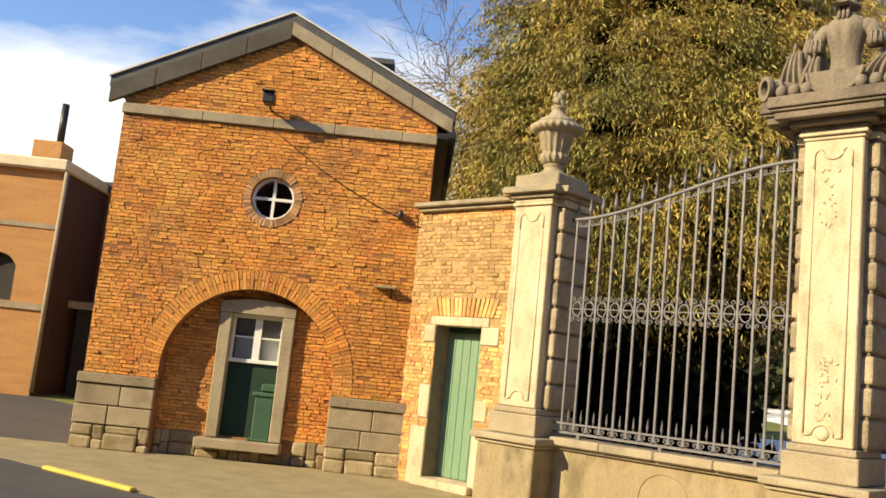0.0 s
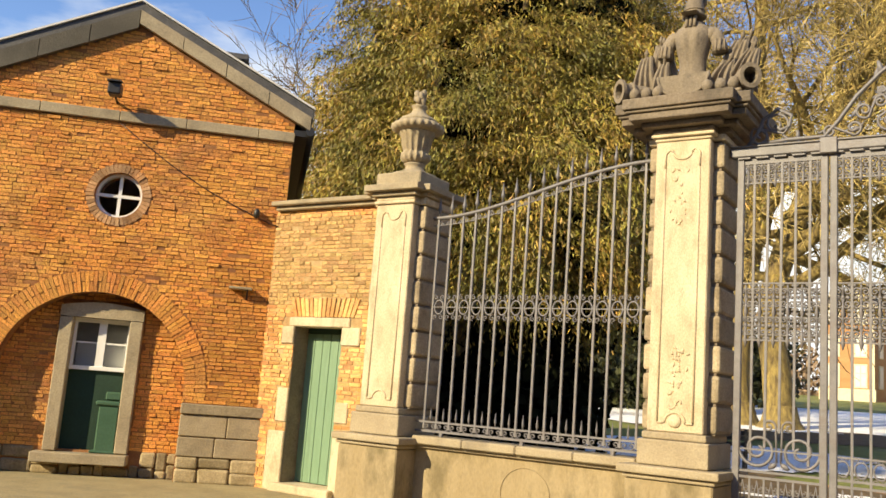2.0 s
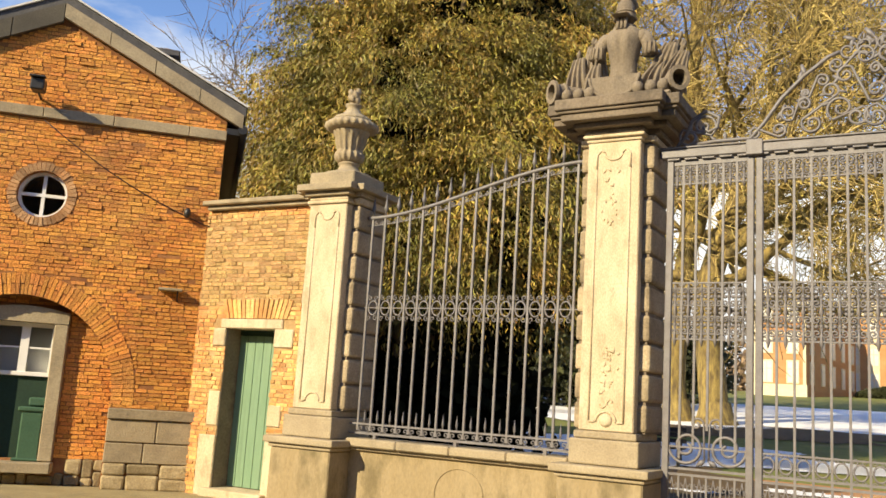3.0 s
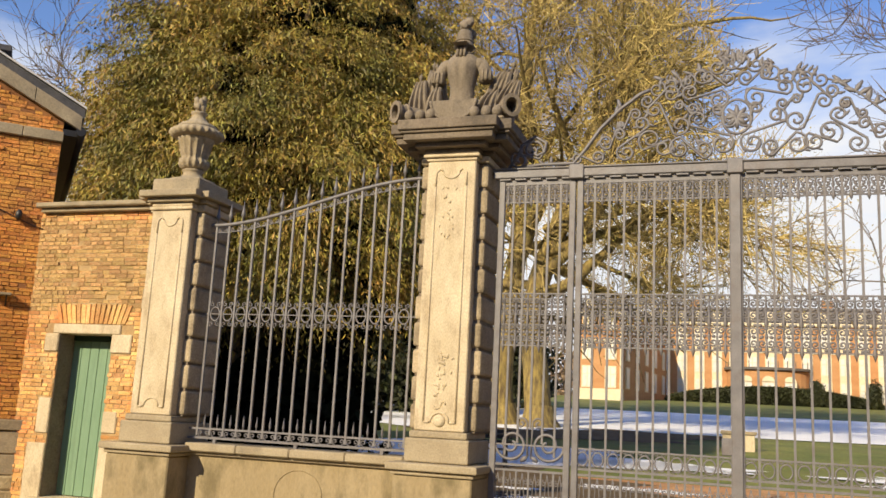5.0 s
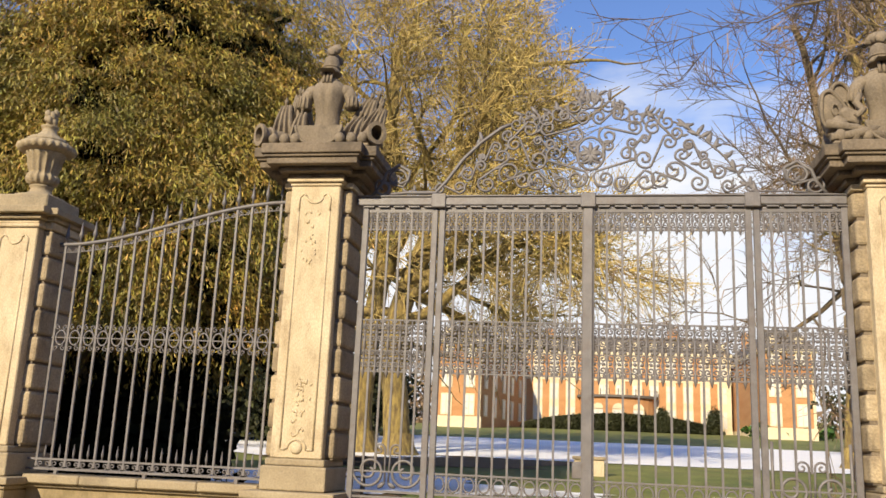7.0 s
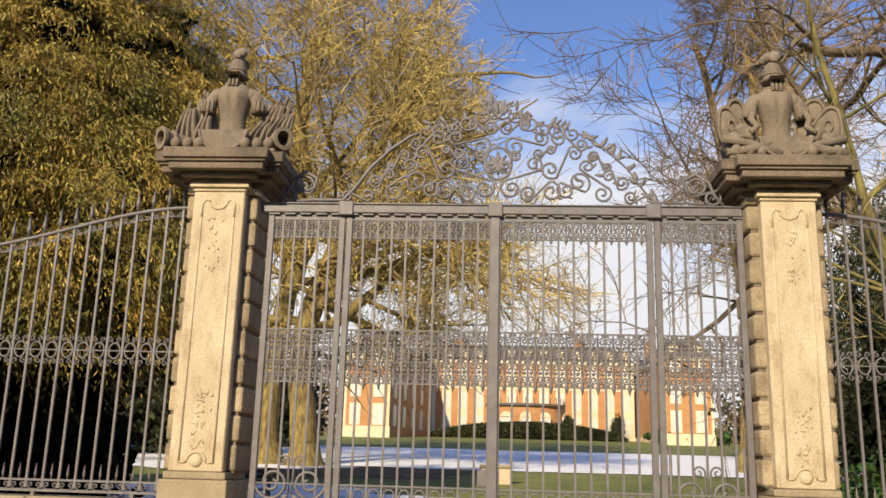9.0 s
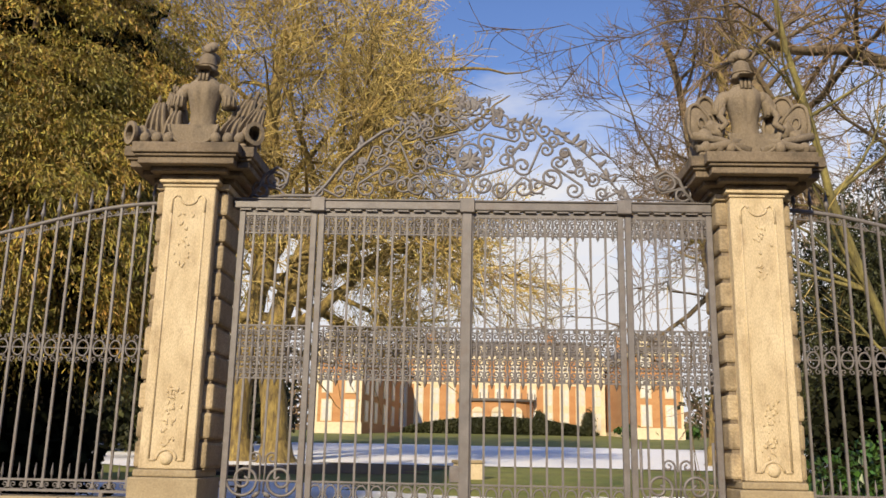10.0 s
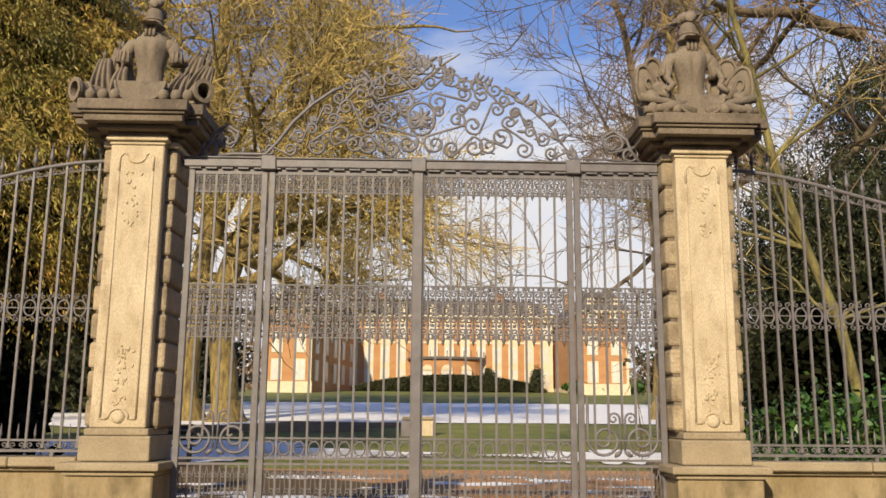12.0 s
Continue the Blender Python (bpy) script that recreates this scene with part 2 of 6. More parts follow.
def prism(bm, poly, y0, y1, axis="y"):
    """Extrude a closed outline; axis y: outline in (x, z), axis x: outline in (y, z), axis z: outline in (x, y)."""
    def p(a, b, d):
        return (a, d, b) if axis == "y" else (d, a, b) if axis == "x" else (a, b, d)
    lo = [bm.verts.new(p(a, b, y0)) for a, b in poly]
    hi = [bm.verts.new(p(a, b, y1)) for a, b in poly]
    bm.faces.new(lo)
    bm.faces.new(hi[::-1])
    for i in range(len(poly)):
        j = (i + 1) % len(poly)
        bm.faces.new((lo[i], hi[i], hi[j], lo[j]))
    bmesh.ops.recalc_face_normals(bm, faces=bm.faces)


def tube(bm, pts, r, sides=6, r2=None, cap=True):
    """A tube along pts; r a number or one per point."""
    pts = [Vector(p) for p in pts]
    n = len(pts)
    rs = r if isinstance(r, (list, tuple)) else [r + ((r2 if r2 is not None else r) - r) * i / max(1, n - 1) for i in range(n)]
    rings, ref = [], None
    for i, p in enumerate(pts):
        t = (pts[min(i + 1, n - 1)] - pts[max(i - 1, 0)])
        t = t.normalized() if t.length > 1e-9 else Vector((0, 0, 1))
        if ref is None:
            ref = t.orthogonal().normalized()
        ref = (ref - t * ref.dot(t))
        ref = ref.normalized() if ref.length > 1e-6 else t.orthogonal().normalized()
        bi = t.cross(ref)
        rings.append([bm.verts.new(p + (ref * math.cos(2 * math.pi * k / sides) + bi * math.sin(2 * math.pi * k / sides)) * rs[i]) for k in range(sides)])
    for a, b in zip(rings, rings[1:]):
        for k in range(sides):
            f = bm.faces.new((a[k], a[(k + 1) % sides], b[(k + 1) % sides], b[k]))
            f.smooth = True
    if cap:
        bm.faces.new(rings[0][::-1])
        bm.faces.new(rings[-1])


def lathe(bm, profile, sides=24, c=(0, 0, 0), flute=0, depth=0.0, zone=None):
    """Turn (r, z) rows round the z axis; flute: lobes cut into rows inside zone."""
    rings = []
    for r, z in profile:
        row = []
        for k in range(sides):
            a = 2 * math.pi * k / sides
            rr = r
            if flute and zone and zone[0] <= z <= zone[1]:
                rr = r * (1 - depth * abs(math.sin(flute * a / 2)) ** 0.7)
            row.append(bm.verts.new((c[0] + rr * math.cos(a), c[1] + rr * math.sin(a), c[2] + z)))
        rings.append(row)
    for a, b in zip(rings, rings[1:]):
        for k in range(sides):
            f = bm.faces.new((a[k], a[(k + 1) % sides], b[(k + 1) % sides], b[k]))
            f.smooth = True
    bm.faces.new(rings[0][::-1])
    bm.faces.new(rings[-1])


def blob(bm, c, s, turn=(0, 0, 0), sub=2, rough=0.0, seed=0):
    m = pose(*c, *turn) @ Matrix.Diagonal((*s, 1))
    g = bmesh.ops.create_icosphere(bm, subdivisions=sub, radius=1.0, matrix=m)
    for v in g["verts"]:
        if rough:
            v.co += Vector(noise.noise_vector(v.co * 9 + Vector((seed, 0, 0)))) * rough
        for f in v.link_faces:
            f.smooth = True


def carve(ob, cutters):
    """Cut the cutter meshes out of ob, and keep the result as plain mesh."""
    tools = []
    for bm in cutters:
        bmesh.ops.recalc_face_normals(bm, faces=bm.faces)
        me = bpy.data.meshes.new("tool")
        bm.to_mesh(me)
        bm.free()
        t = new("tool", me)
        t.matrix_world = ob.matrix_world
        tools.append(t)
        md = ob.modifiers.new("cut", "BOOLEAN")
        md.operation, md.object, md.solver = "DIFFERENCE", t, "EXACT"
    bpy.context.view_layer.update()
    me = bpy.data.meshes.new_from_object(ob.evaluated_get(bpy.context.evaluated_depsgraph_get()))
    ob.modifiers.clear()
    ob.data = me
    for t in tools:
        bpy.data.objects.remove(t)


def arch_outline(cx, half, z0, zc, r, steps=20):
    """An opening with straight sides from z0 to its springing, and an arc about (cx, zc) over it."""
    a0 = math.acos(min(1, half / r))
    pts = [(cx - half, z0), (cx + half, z0)]
    for i in range(steps + 1):
        a = a0 + (math.pi - 2 * a0) * i / steps
        pts.append((cx + r * math.cos(a), zc + r * math.sin(a)))
    return pts


CUBE_F = ((0, 1, 3, 2), (4, 6, 7, 5), (0, 4, 5, 1), (2, 3, 7, 6), (0, 2, 6, 4), (1, 5, 7, 3))


def brick_rows(x0, x1, z0, z1, inside, rnd, bl=0.185, bh=0.044, joint=0.011):
    """Courses of stretchers and headers as (x, z, w, h, proud) inside a region."""
    out, row, z = [], 0, z0
    while z + bh <= z1 + 0.01:
        x = x0 - rnd.random() * 0.2
        while x < x1:
            w = bl * (0.5 if (row % 2 and rnd.random() < 0.8) or rnd.random() < 0.12 else 1.0) * rnd.uniform(0.93, 1.05)
            a, b = max(x, x0), min(x + w, x1)
            n = max(1, round((b - a) / 0.035))
            keep = [inside(a + (b - a) * (k + 0.5) / n, z + bh / 2) for k in range(n)]
            k = 0
            while k < n:
                if keep[k]:
                    e = k
                    while e + 1 < n and keep[e + 1]:
                        e += 1
                    xa, xb = a + (b - a) * k / n, a + (b - a) * (e + 1) / n
                    if xb - xa > 0.03:
                        out.append((xa, z + rnd.uniform(-0.003, 0.003), xb - xa, bh * rnd.uniform(0.9, 1.1), rnd.uniform(0.002, 0.014) if rnd.random() > 0.03 else rnd.choice((-0.03, 0.026))))
                    k = e + 1
                else:
                    k += 1
            x += w + joint
        z += bh + joint
        row += 1
    return out


def brick_box(x, z, w, h, proud, y, rnd, depth=0.05):
    """Eight corners of a worn brick whose face stands proud of y."""
    j = lambda s: rnd.uniform(-s, s)
    v = []
    for xx in (x, x + w):
        for yy in (y - proud, y + depth):
            for zz in (z, z + h):
                v.append((xx + j(0.004), yy + j(0.003), zz + j(0.004)))
    return v


def lay(bricks, y, rnd, material, parent, name="brickwork", label="", turn=None):
    verts, faces = [], []
    for b in bricks:
        n = len(verts)
        verts += brick_box(*b, y, rnd)
        faces += [tuple(n + i for i in f) for f in CUBE_F]
    return tagged(raw(name, verts, faces, material, parent, label), kind="stuff")


PIECES = []       # single bricks and stones, linked at the end of the file


def lay_single(bricks, y, rnd, material, parent, name="brick"):
    PIECES.append((bricks, y, rnd.random(), material, parent, name))


# ---- ground ----
def gz(x, y):
    """Height of the park's ground: level at the gate, then rising to the house at the far end."""
    if y < 8:
        return 0.0
    return 0.0455 * (min(y, 118) - 8) * min(1.0, (y - 8) / 6 * 0.5 + 0.5)


def ground_sheet(name, xs, ys, z_off, material, label, category, rough=0.0):
    verts, faces = [], []
    for y in ys:
        for x in xs:
            verts.append((x, y, gz(x, y) + z_off + rough * noise.noise(Vector((x * 0.4, y * 0.4, 0)))))
    n = len(xs)
    for j in range(len(ys) - 1):
        for i in range(n - 1):
            a = j * n + i
            faces.append((a, a + 1, a + n + 1, a + n))
    return tagged(raw(name, verts, faces, material, smooth=True), label, category, kind="structure")


gx = [-1500, -500, -200, -100, -60, *range(-40, 42, 4), 60, 100, 200, 500, 1500]
ground_sheet("ground", gx, [-1500, -400, -100, -40, -20, -10, -4, 0, 4, 6, 8, 10, 12, 14, 17, 20, *range(24, 130, 6), 200, 400, 1500], -0.01, GRASS, "winter lawn of olive and dull green grass", "lawn")
ground_sheet("road", [-60, -30, -20, -15, -10, -5, 0, 5, 10, 20, 40], [-40, -20, -14, -8, -4, -1, 0.2], 0.0, ASPHALT, "worn dark asphalt street before the gate", "road")
pv = bmesh.new()
prism(pv, [(9, 0.15), (-9.6, 0.15), (-13.2, -3.3), (-14.4, -4.5), (-13.5, -5.6), (-11.6, -4.75), (-8.8, -4.35), (9, -4.35)], -0.05, 0.006, "z")
tagged(link("pavement", pv, ROAD), "sunlit sandy pavement along the house and gate", "pavement", kind="structure")


def patch(name, cx, cy, rx, ry, z_off, material, label, category, seed, n=120, wob=0.35, kind="structure"):
    """A flat patch with an uneven outline lying on the ground, in rings so that it follows the slope."""
    verts, faces = [(cx, cy, gz(cx, cy) + z_off)], []
    rings = 10
    for k in range(1, rings + 1):
        for i in range(n):
            a = 2 * math.pi * i / n
            d = Vector((math.cos(a), math.sin(a), 0))
            w = 1 + wob * noise.noise(d * 1.6 + Vector((seed, 0, 0))) + wob * 0.5 * noise.noise(d * 6 + Vector((0, seed, 0))) + wob * 0.25 * noise.noise(d * 19 + Vector((0, seed, 4)))
            x, y = cx + rx * d.x * w * k / rings, cy + ry * d.y * w * k / rings
            verts.append((x, y, gz(x, y) + z_off))
    for i in range(n):
        faces.append((0, 1 + i, 1 + (i + 1) % n))
    for k in range(rings - 1):
        for i in range(n):
            a, b = 1 + k * n + i, 1 + k * n + (i + 1) % n
            faces.append((a, a + n, b + n, b))
    return tagged(raw(name, verts, faces, material), label, category, kind=kind)


ground_sheet("drive", [-9, -6, -3, -1, 0, 1, 3, 6, 9], [0.2, 2, 4, 6, 8, 9, 10, 11, 12], 0.004, mat("brick_drive", (0.40, 0.19, 0.08), (0.52, 0.30, 0.14), 1.2, 25, 0.9, 0.4, 0.3, stain=(0.16, 0.10, 0.05), stain_scale=1.5, stain_amount=0.6), "orange-brown brick drive behind the gate", "drive")
patch("snow", 6, 47, 62, 15, 0.03, SNOW, "wide band of bright old snow on the lawn", "snow", 3, wob=0.22)
patch("snow", -9, 16.5, 7.5, 3.6, 0.03, SNOW, "thin snow lying in the shade under the trees", "snow", 8)
patch("snow", -2.4, 15.6, 2.6, 1.3, 0.03, SNOW, "thin snow patch on the grass beside the drive", "snow", 12, wob=0.6)
patch("snow", 5.6, 15.2, 3.2, 2.2, 0.03, SNOW, "thin snow patch on the pale grass", "snow", 21, wob=0.8)
patch("snow", -15, 32, 8, 4, 0.03, SNOW, "snow patch lying between the tree trunks", "snow", 31, wob=0.6)
rs = random.Random(5)
for k in range(26):
    x, y = rs.uniform(-4.5, 5.0), rs.uniform(5.0, 10.5)
    patch("snow", x, y, rs.uniform(0.25, 0.9), rs.uniform(0.12, 0.35), 0.012, SNOW, "small melting snow patch on the brick drive", "snow", 40 + k, n=36, wob=0.9)
patch("earth", -10, 9, 8, 6, 0.006, EARTH, "bare leafy earth under the evergreen tree", "earth", 2)
patch("earth", -7.5, 29, 6, 5, 0.02, EARTH, "brown leafy earth round the old tree", "earth", 4)

# ---- gatehouse ----
HW, HD = 4.85, 6.5         # width of the gable front and depth of the house
HM = pose(-9.42, 0.04, 0, 0, 0, 44)
house = thing("gatehouse", HM, "orange brick gatehouse with gable, round window and arched niche", "house")
EAVE, APEX, CX, PITCH = 5.24, 6.62, -2.42, 0.495     # PITCH: rise of the roof per metre
wall = bmesh.new()
prism(wall, [(-HW, 0), (0, 0), (0, APEX - PITCH * 2.42), (CX, APEX + 0.02), (-HW, APEX - PITCH * 2.43)], 0.0, 0.5)
front = part("wall", wall, MORTAR, house)
front.matrix_world = HM
ARCH = (CX - 0.04, 1.29, 1.27, 1.295)      # centre, half width, centre height, radius
WX0, WX1, WZ0, WZ1 = -2.82, -2.02, 0.34, 2.22
OC = (CX + 0.02, 3.99, 0.33)
niche, hole, eye = bmesh.new(), boxed(WX0, WX1, -0.2, 0.9, WZ0, WZ1), bmesh.new()
prism(niche, arch_outline(ARCH[0], ARCH[1], -0.2, ARCH[2], ARCH[3], 28), -0.2, 0.28)
prism(eye, [(OC[0] + OC[2] * math.cos(2 * math.pi * i / 40), OC[1] + OC[2] * math.sin(2 * math.pi * i / 40)) for i in range(40)], -0.3, 0.9)
carve(front, [niche, hole, eye])
# park side gets a darker copy of the brick, shade put into colour
part("side_wall", boxed(-0.45, -0.004, 0.5, HD, 0, EAVE + 0.15), mat("side_brick_shade_tone", (0.40, 0.12, 0.04), (0.47, 0.18, 0.06), 1.6, 16, 0.9, 0.5, 0.3, squash=(1, 1, 5)), house, "brick side wall facing the park")
part("side_wall", boxed(-HW + 0.004, -HW + 0.45, 0.5, HD, 0, EAVE + 0.15), BRICK, house, "brick side wall facing the street")
bk = bmesh.new()
prism(bk, [(-HW, 0), (0, 0), (0, APEX - PITCH * 2.42), (CX, APEX), (-HW, APEX - PITCH * 2.43)], HD, HD + 0.4)
part("back_wall", bk, BRICK, house)
part("room_floor", boxed(-HW + 0.45, -0.45, 0.5, HD, 0.02, 0.1), DARK_IN, house)
part("upper_floor", boxed(-HW + 0.45, -0.45, 0.5, HD, 2.95, 3.1), DARK_IN, house)
part("partition", boxed(-HW + 0.45, -0.45, 1.7, 1.8, 0.1, 2.95), DARK_IN, house)

# the roof: two slabs, a broad board on the gable and pale flashing on the edge
for sx, nm in ((-1, "street"), (1, "park")):
    x_e = CX + sx * 2.68
    slope, deep = PITCH, 0.28 if sx < 0 else 0.21
    z_e = APEX + 0.18 - slope * 2.68
    r = bmesh.new()
    prism(r, [(CX, APEX + 0.18), (CX, APEX + 0.32), (x_e, z_e + 0.14), (x_e, z_e)], -0.085, HD + 0.6)
    part("roof_slope", r, SLATE, house, "dark slate roof slope")
    n_b = 4
    for k in range(n_b):         # the board in lengths, each a little out of line
        t0, t1 = k / n_b + 0.002, (k + 1) / n_b - 0.002
        xa, xb = CX + sx * 2.66 * t0, CX + sx * 2.66 * t1
        za, zb = APEX + 0.19 - slope * 2.66 * t0, APEX + 0.19 - slope * 2.66 * t1
        r = bmesh.new()
        prism(r, [(xa, za - deep), (xa, za), (xb, zb), (xb, zb - deep)], -0.10 - 0.006 * (k % 2), -0.022)
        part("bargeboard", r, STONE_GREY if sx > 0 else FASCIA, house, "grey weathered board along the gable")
    r = bmesh.new()
    prism(r, [(CX, APEX + 0.325), (CX, APEX + 0.355), (x_e + sx * 0.02, z_e + 0.175), (x_e + sx * 0.02, z_e + 0.145)], -0.115, HD + 0.6)
    part("flashing", r, ZINC, house, "pale flashing along the roof edge")
# string course in stones
x = -HW - 0.02
for k, w in enumerate((1.25, 1.1, 0.95, 1.05, 0.54)):
    part("string_stone", boxed(x + 0.004, min(x + w, 0.02) - 0.004, -0.06, 0.05, 5.085, 5.235, bevel=0.008), STONE_GREY, house, "grey stone band across the gable")
    x += w
# gutter end on the park side
g = bmesh.new()
tube(g, [(0.24, -0.1, 5.27), (0.24, HD + 0.4, 5.27)], 0.07, 10)
part("gutter", g, BLACK_METAL, house, "dark gutter under the eaves")
part("eaves_box", boxed(0.003, 0.2, -0.02, HD + 0.4, 5.2, 5.29), BLACK_METAL, house, "dark eaves board")
ch = bmesh.new()
box(ch, -1.45, -0.95, 1.6, 2.1, 5.5, 6.85, bevel=0.01)
box(ch, -1.52, -0.88, 1.53, 2.17, 6.85, 6.95, bevel=0.01)
part("chimney", ch, SLATE, house, "low dark chimney on the roof")

# round window
win = bmesh.new()
lathe_pts = [(0.335, -0.03), (0.335, 0.06), (0.29, 0.06), (0.29, -0.03)]
rows = []
for i in range(40):
    a = 2 * math.pi * i / 40
    rows.append([win.verts.new((OC[0] + r * math.cos(a), 0.12 + d, OC[1] + r * math.sin(a))) for r, d in lathe_pts])
for i in range(40):
    for k in range(4):
        win.faces.new((rows[i][k], rows[i][(k + 1) % 4], rows[(i + 1) % 40][(k + 1) % 4], rows[(i + 1) % 40][k]))
ow = part("round_window", win, WHITE, house, "small round window with a white cross")
part("glazing_bar", boxed(OC[0] - 0.022, OC[0] + 0.022, 0.1, 0.15, OC[1] - 0.3, OC[1] + 0.3), WHITE, ow)
part("glazing_bar", boxed(OC[0] - 0.3, OC[0] + 0.3, 0.095, 0.145, OC[1] - 0.022, OC[1] + 0.022), WHITE, ow)
gl = bmesh.new()
prism(gl, [(OC[0] + 0.3 * math.cos(2 * math.pi * i / 32), OC[1] + 0.3 * math.sin(2 * math.pi * i / 32)) for i in range(32)], 0.125, 0.13)
part("pane", gl, GLASS, ow).visible_shadow = False

# tall window with stone frame in the niche
tw = part("window", boxed(-2.99, WX0 + 0.01, 0.17, 0.5, 0.32, 2.2, bevel=0.012), STONE_GREY, house, "tall window with a grey stone surround and green lower panel")
part("jamb", boxed(WX1 - 0.01, -1.85, 0.17, 0.5, 0.32, 2.2, bevel=0.012), STONE_GREY, tw)
ln = bmesh.new()
prism(ln, [(-2.99, 2.205), (-1.85, 2.205), (-1.85, 2.36), *[(-1.85 - 1.14 * k / 10, 2.36 + 0.07 * math.sin(math.pi * k / 10)) for k in range(1, 10)], (-2.99, 2.36)], 0.165, 0.5)
part("lintel", ln, STONE_GREY, tw)
part("sill", boxed(-3.10, -1.83, -0.02, 0.5, 0.17, 0.31, bevel=0.012), STONE_GREY, tw, "projecting grey stone sill")
part("lower_panel", boxed(WX0, WX1, 0.36, 0.4, WZ0 - 0.02, 1.46), GREEN_DARK, tw, "dark green boarded lower half")
part("transom", boxed(WX0, WX1, 0.31, 0.4, 1.46, 1.52, bevel=0.006), WHITE, tw)
for x0, x1 in ((WX0, WX0 + 0.05), (-2.47, -2.36), (WX1 - 0.05, WX1)):
    part("casement_stile", boxed(x0, x1, 0.33, 0.38, 1.52, 2.2), WHITE, tw)
part("casement_rail", boxed(WX0 + 0.05, WX1 - 0.05, 0.335, 0.375, 2.14, 2.2), WHITE, tw)
part("glazing_bar", boxed(WX0 + 0.05, -2.47, 0.34, 0.37, 1.84, 1.865), WHITE, tw)
part("glazing_bar", boxed(-2.36, WX1 - 0.05, 0.34, 0.37, 1.84, 1.865), WHITE, tw)
part("pane", boxed(WX0 + 0.05, -2.47, 0.352, 0.358, 1.52, 2.14), GLASS, tw).visible_shadow = False
part("pane", boxed(-2.36, WX1 - 0.05, 0.352, 0.358, 1.52, 2.14), GLASS, tw).visible_shadow = False
part("curtain", boxed(WX0 + 0.06, WX1 - 0.06, 0.46, 0.47, 1.5, 1.86), WHITE, tw, "white net half curtain")
part("blind", boxed(WX0 + 0.01, WX1 - 0.01, 0.474, 0.482, 1.5, 2.2), mat("grey_net", (0.30, 0.29, 0.25), (0.42, 0.40, 0.35), 3, 30, 0.9, 0.1, 0.2), tw, "grey net curtain behind the glass")
# green wheeled bin seen in the window opening before the panel
cab = thing("wheeled_bin", HM @ pose(-2.17, 0.27, 0.315), "green plastic wheeled bin standing on the window sill", "bin")
part("bin_body", boxed(-0.14, 0.14, -0.07, 0.08, 0.0, 0.66, bevel=0.02), BIN, cab)
part("bin_lid", boxed(-0.19, 0.15, -0.09, 0.085, 0.66, 0.73, bevel=0.02), BIN, cab)
part("bin_lid_top", boxed(-0.07, 0.15, -0.06, 0.08, 0.74, 0.86, bevel=0.02), BIN, cab)
part("bin_rim", boxed(-0.2, 0.15, -0.085, 0.08, -0.0, 0.035, bevel=0.01), BIN, cab)

# plinth stones
def stone(x0, x1, y0, y1, z0, z1, rnd):
    bm = boxed(x0, x1, y0, y1, z0, z1, bevel=min(0.03, (x1 - x0) * 0.2, (z1 - z0) * 0.25), segs=2)
    o = Vector((rnd.random() * 50, 0, 0))
    for v in bm.verts:
        v.co += Vector(noise.noise_vector(v.co * 7 + o)) * 0.016
    return bm


rp = random.Random(11)
for x0, x1 in ((-HW - 0.05, ARCH[0] - ARCH[1]), (ARCH[0] + ARCH[1], 0.0)):
    part("plinth_cap", boxed(x0, x1, -0.10, 0.3, 0.955, 1.10, bevel=0.012), STONE_PLINTH, house, "projecting grey plinth cap stone")
    mid = (x0 + x1) / 2 + 0.08
    for a, b, c, d in ((x0, mid, 0.64, 0.95), (mid, x1, 0.64, 0.95), (x0, mid - 0.15, 0.36, 0.635), (mid - 0.15, x1, 0.36, 0.635)):
        part("plinth_stone", boxed(a + 0.005, b - 0.005, -0.06 - rp.random() * 0.012, 0.3, c + 0.004, d - 0.004, bevel=0.012), STONE_PLINTH, house)
    x = x0
    while x < x1 - 0.05:
        w = min(rp.uniform(0.14, 0.5), x1 - x)
        h = rp.uniform(0.1, 0.24)
        part("rubble_stone", stone(x + 0.004, x + w - 0.004, -0.06 - rp.random() * 0.04, 0.3, 0.0, h, rp), RUBBLE, house)
        part("rubble_stone", stone(x + 0.004, x + w - 0.004, -0.05 - rp.random() * 0.03, 0.3, h + 0.008, 0.352, rp), RUBBLE, house)
        x += w
x = ARCH[0] - ARCH[1]
while x < ARCH[0] + ARCH[1] - 0.04:
    w = min(rp.uniform(0.1, 0.42), ARCH[0] + ARCH[1] - x)
    h = rp.uniform(0.08, 0.22)
    for z0, z1 in ((0, h), (h + 0.012, 0.33 if -3.1 < x + w / 2 < -1.75 else 0.36)):
        if z1 > 0.3 and x < -1.78 and x + w > -3.06:
            z1 = 0.165
        if z1 - z0 > 0.03:
            part("rubble_stone", stone(x + 0.004, x + w - 0.004, 0.24 - rp.random() * 0.04, 0.4, z0, z1, rp), RUBBLE, house)
    x += w

# brick facing: a stretch of single bricks beside the park corner, the rest laid as one
rb = random.Random(21)


def in_front(x, z):
    if z > EAVE + 0.005:
        if abs(x - CX) > (APEX - 0.10 - z) / PITCH:
            return False
    elif 5.075 < z < 5.245:
        return False
    dx, dz = x - ARCH[0], z - ARCH[2]
    if dz > -0.12 and math.hypot(dx, dz) < ARCH[3] + 0.31:
        return False
    if z <= ARCH[2] and abs(dx) < ARCH[1] + 0.005:
        return False
    if z < 1.105:
        return False
    return math.hypot(x - OC[0], z - OC[1]) > 0.46


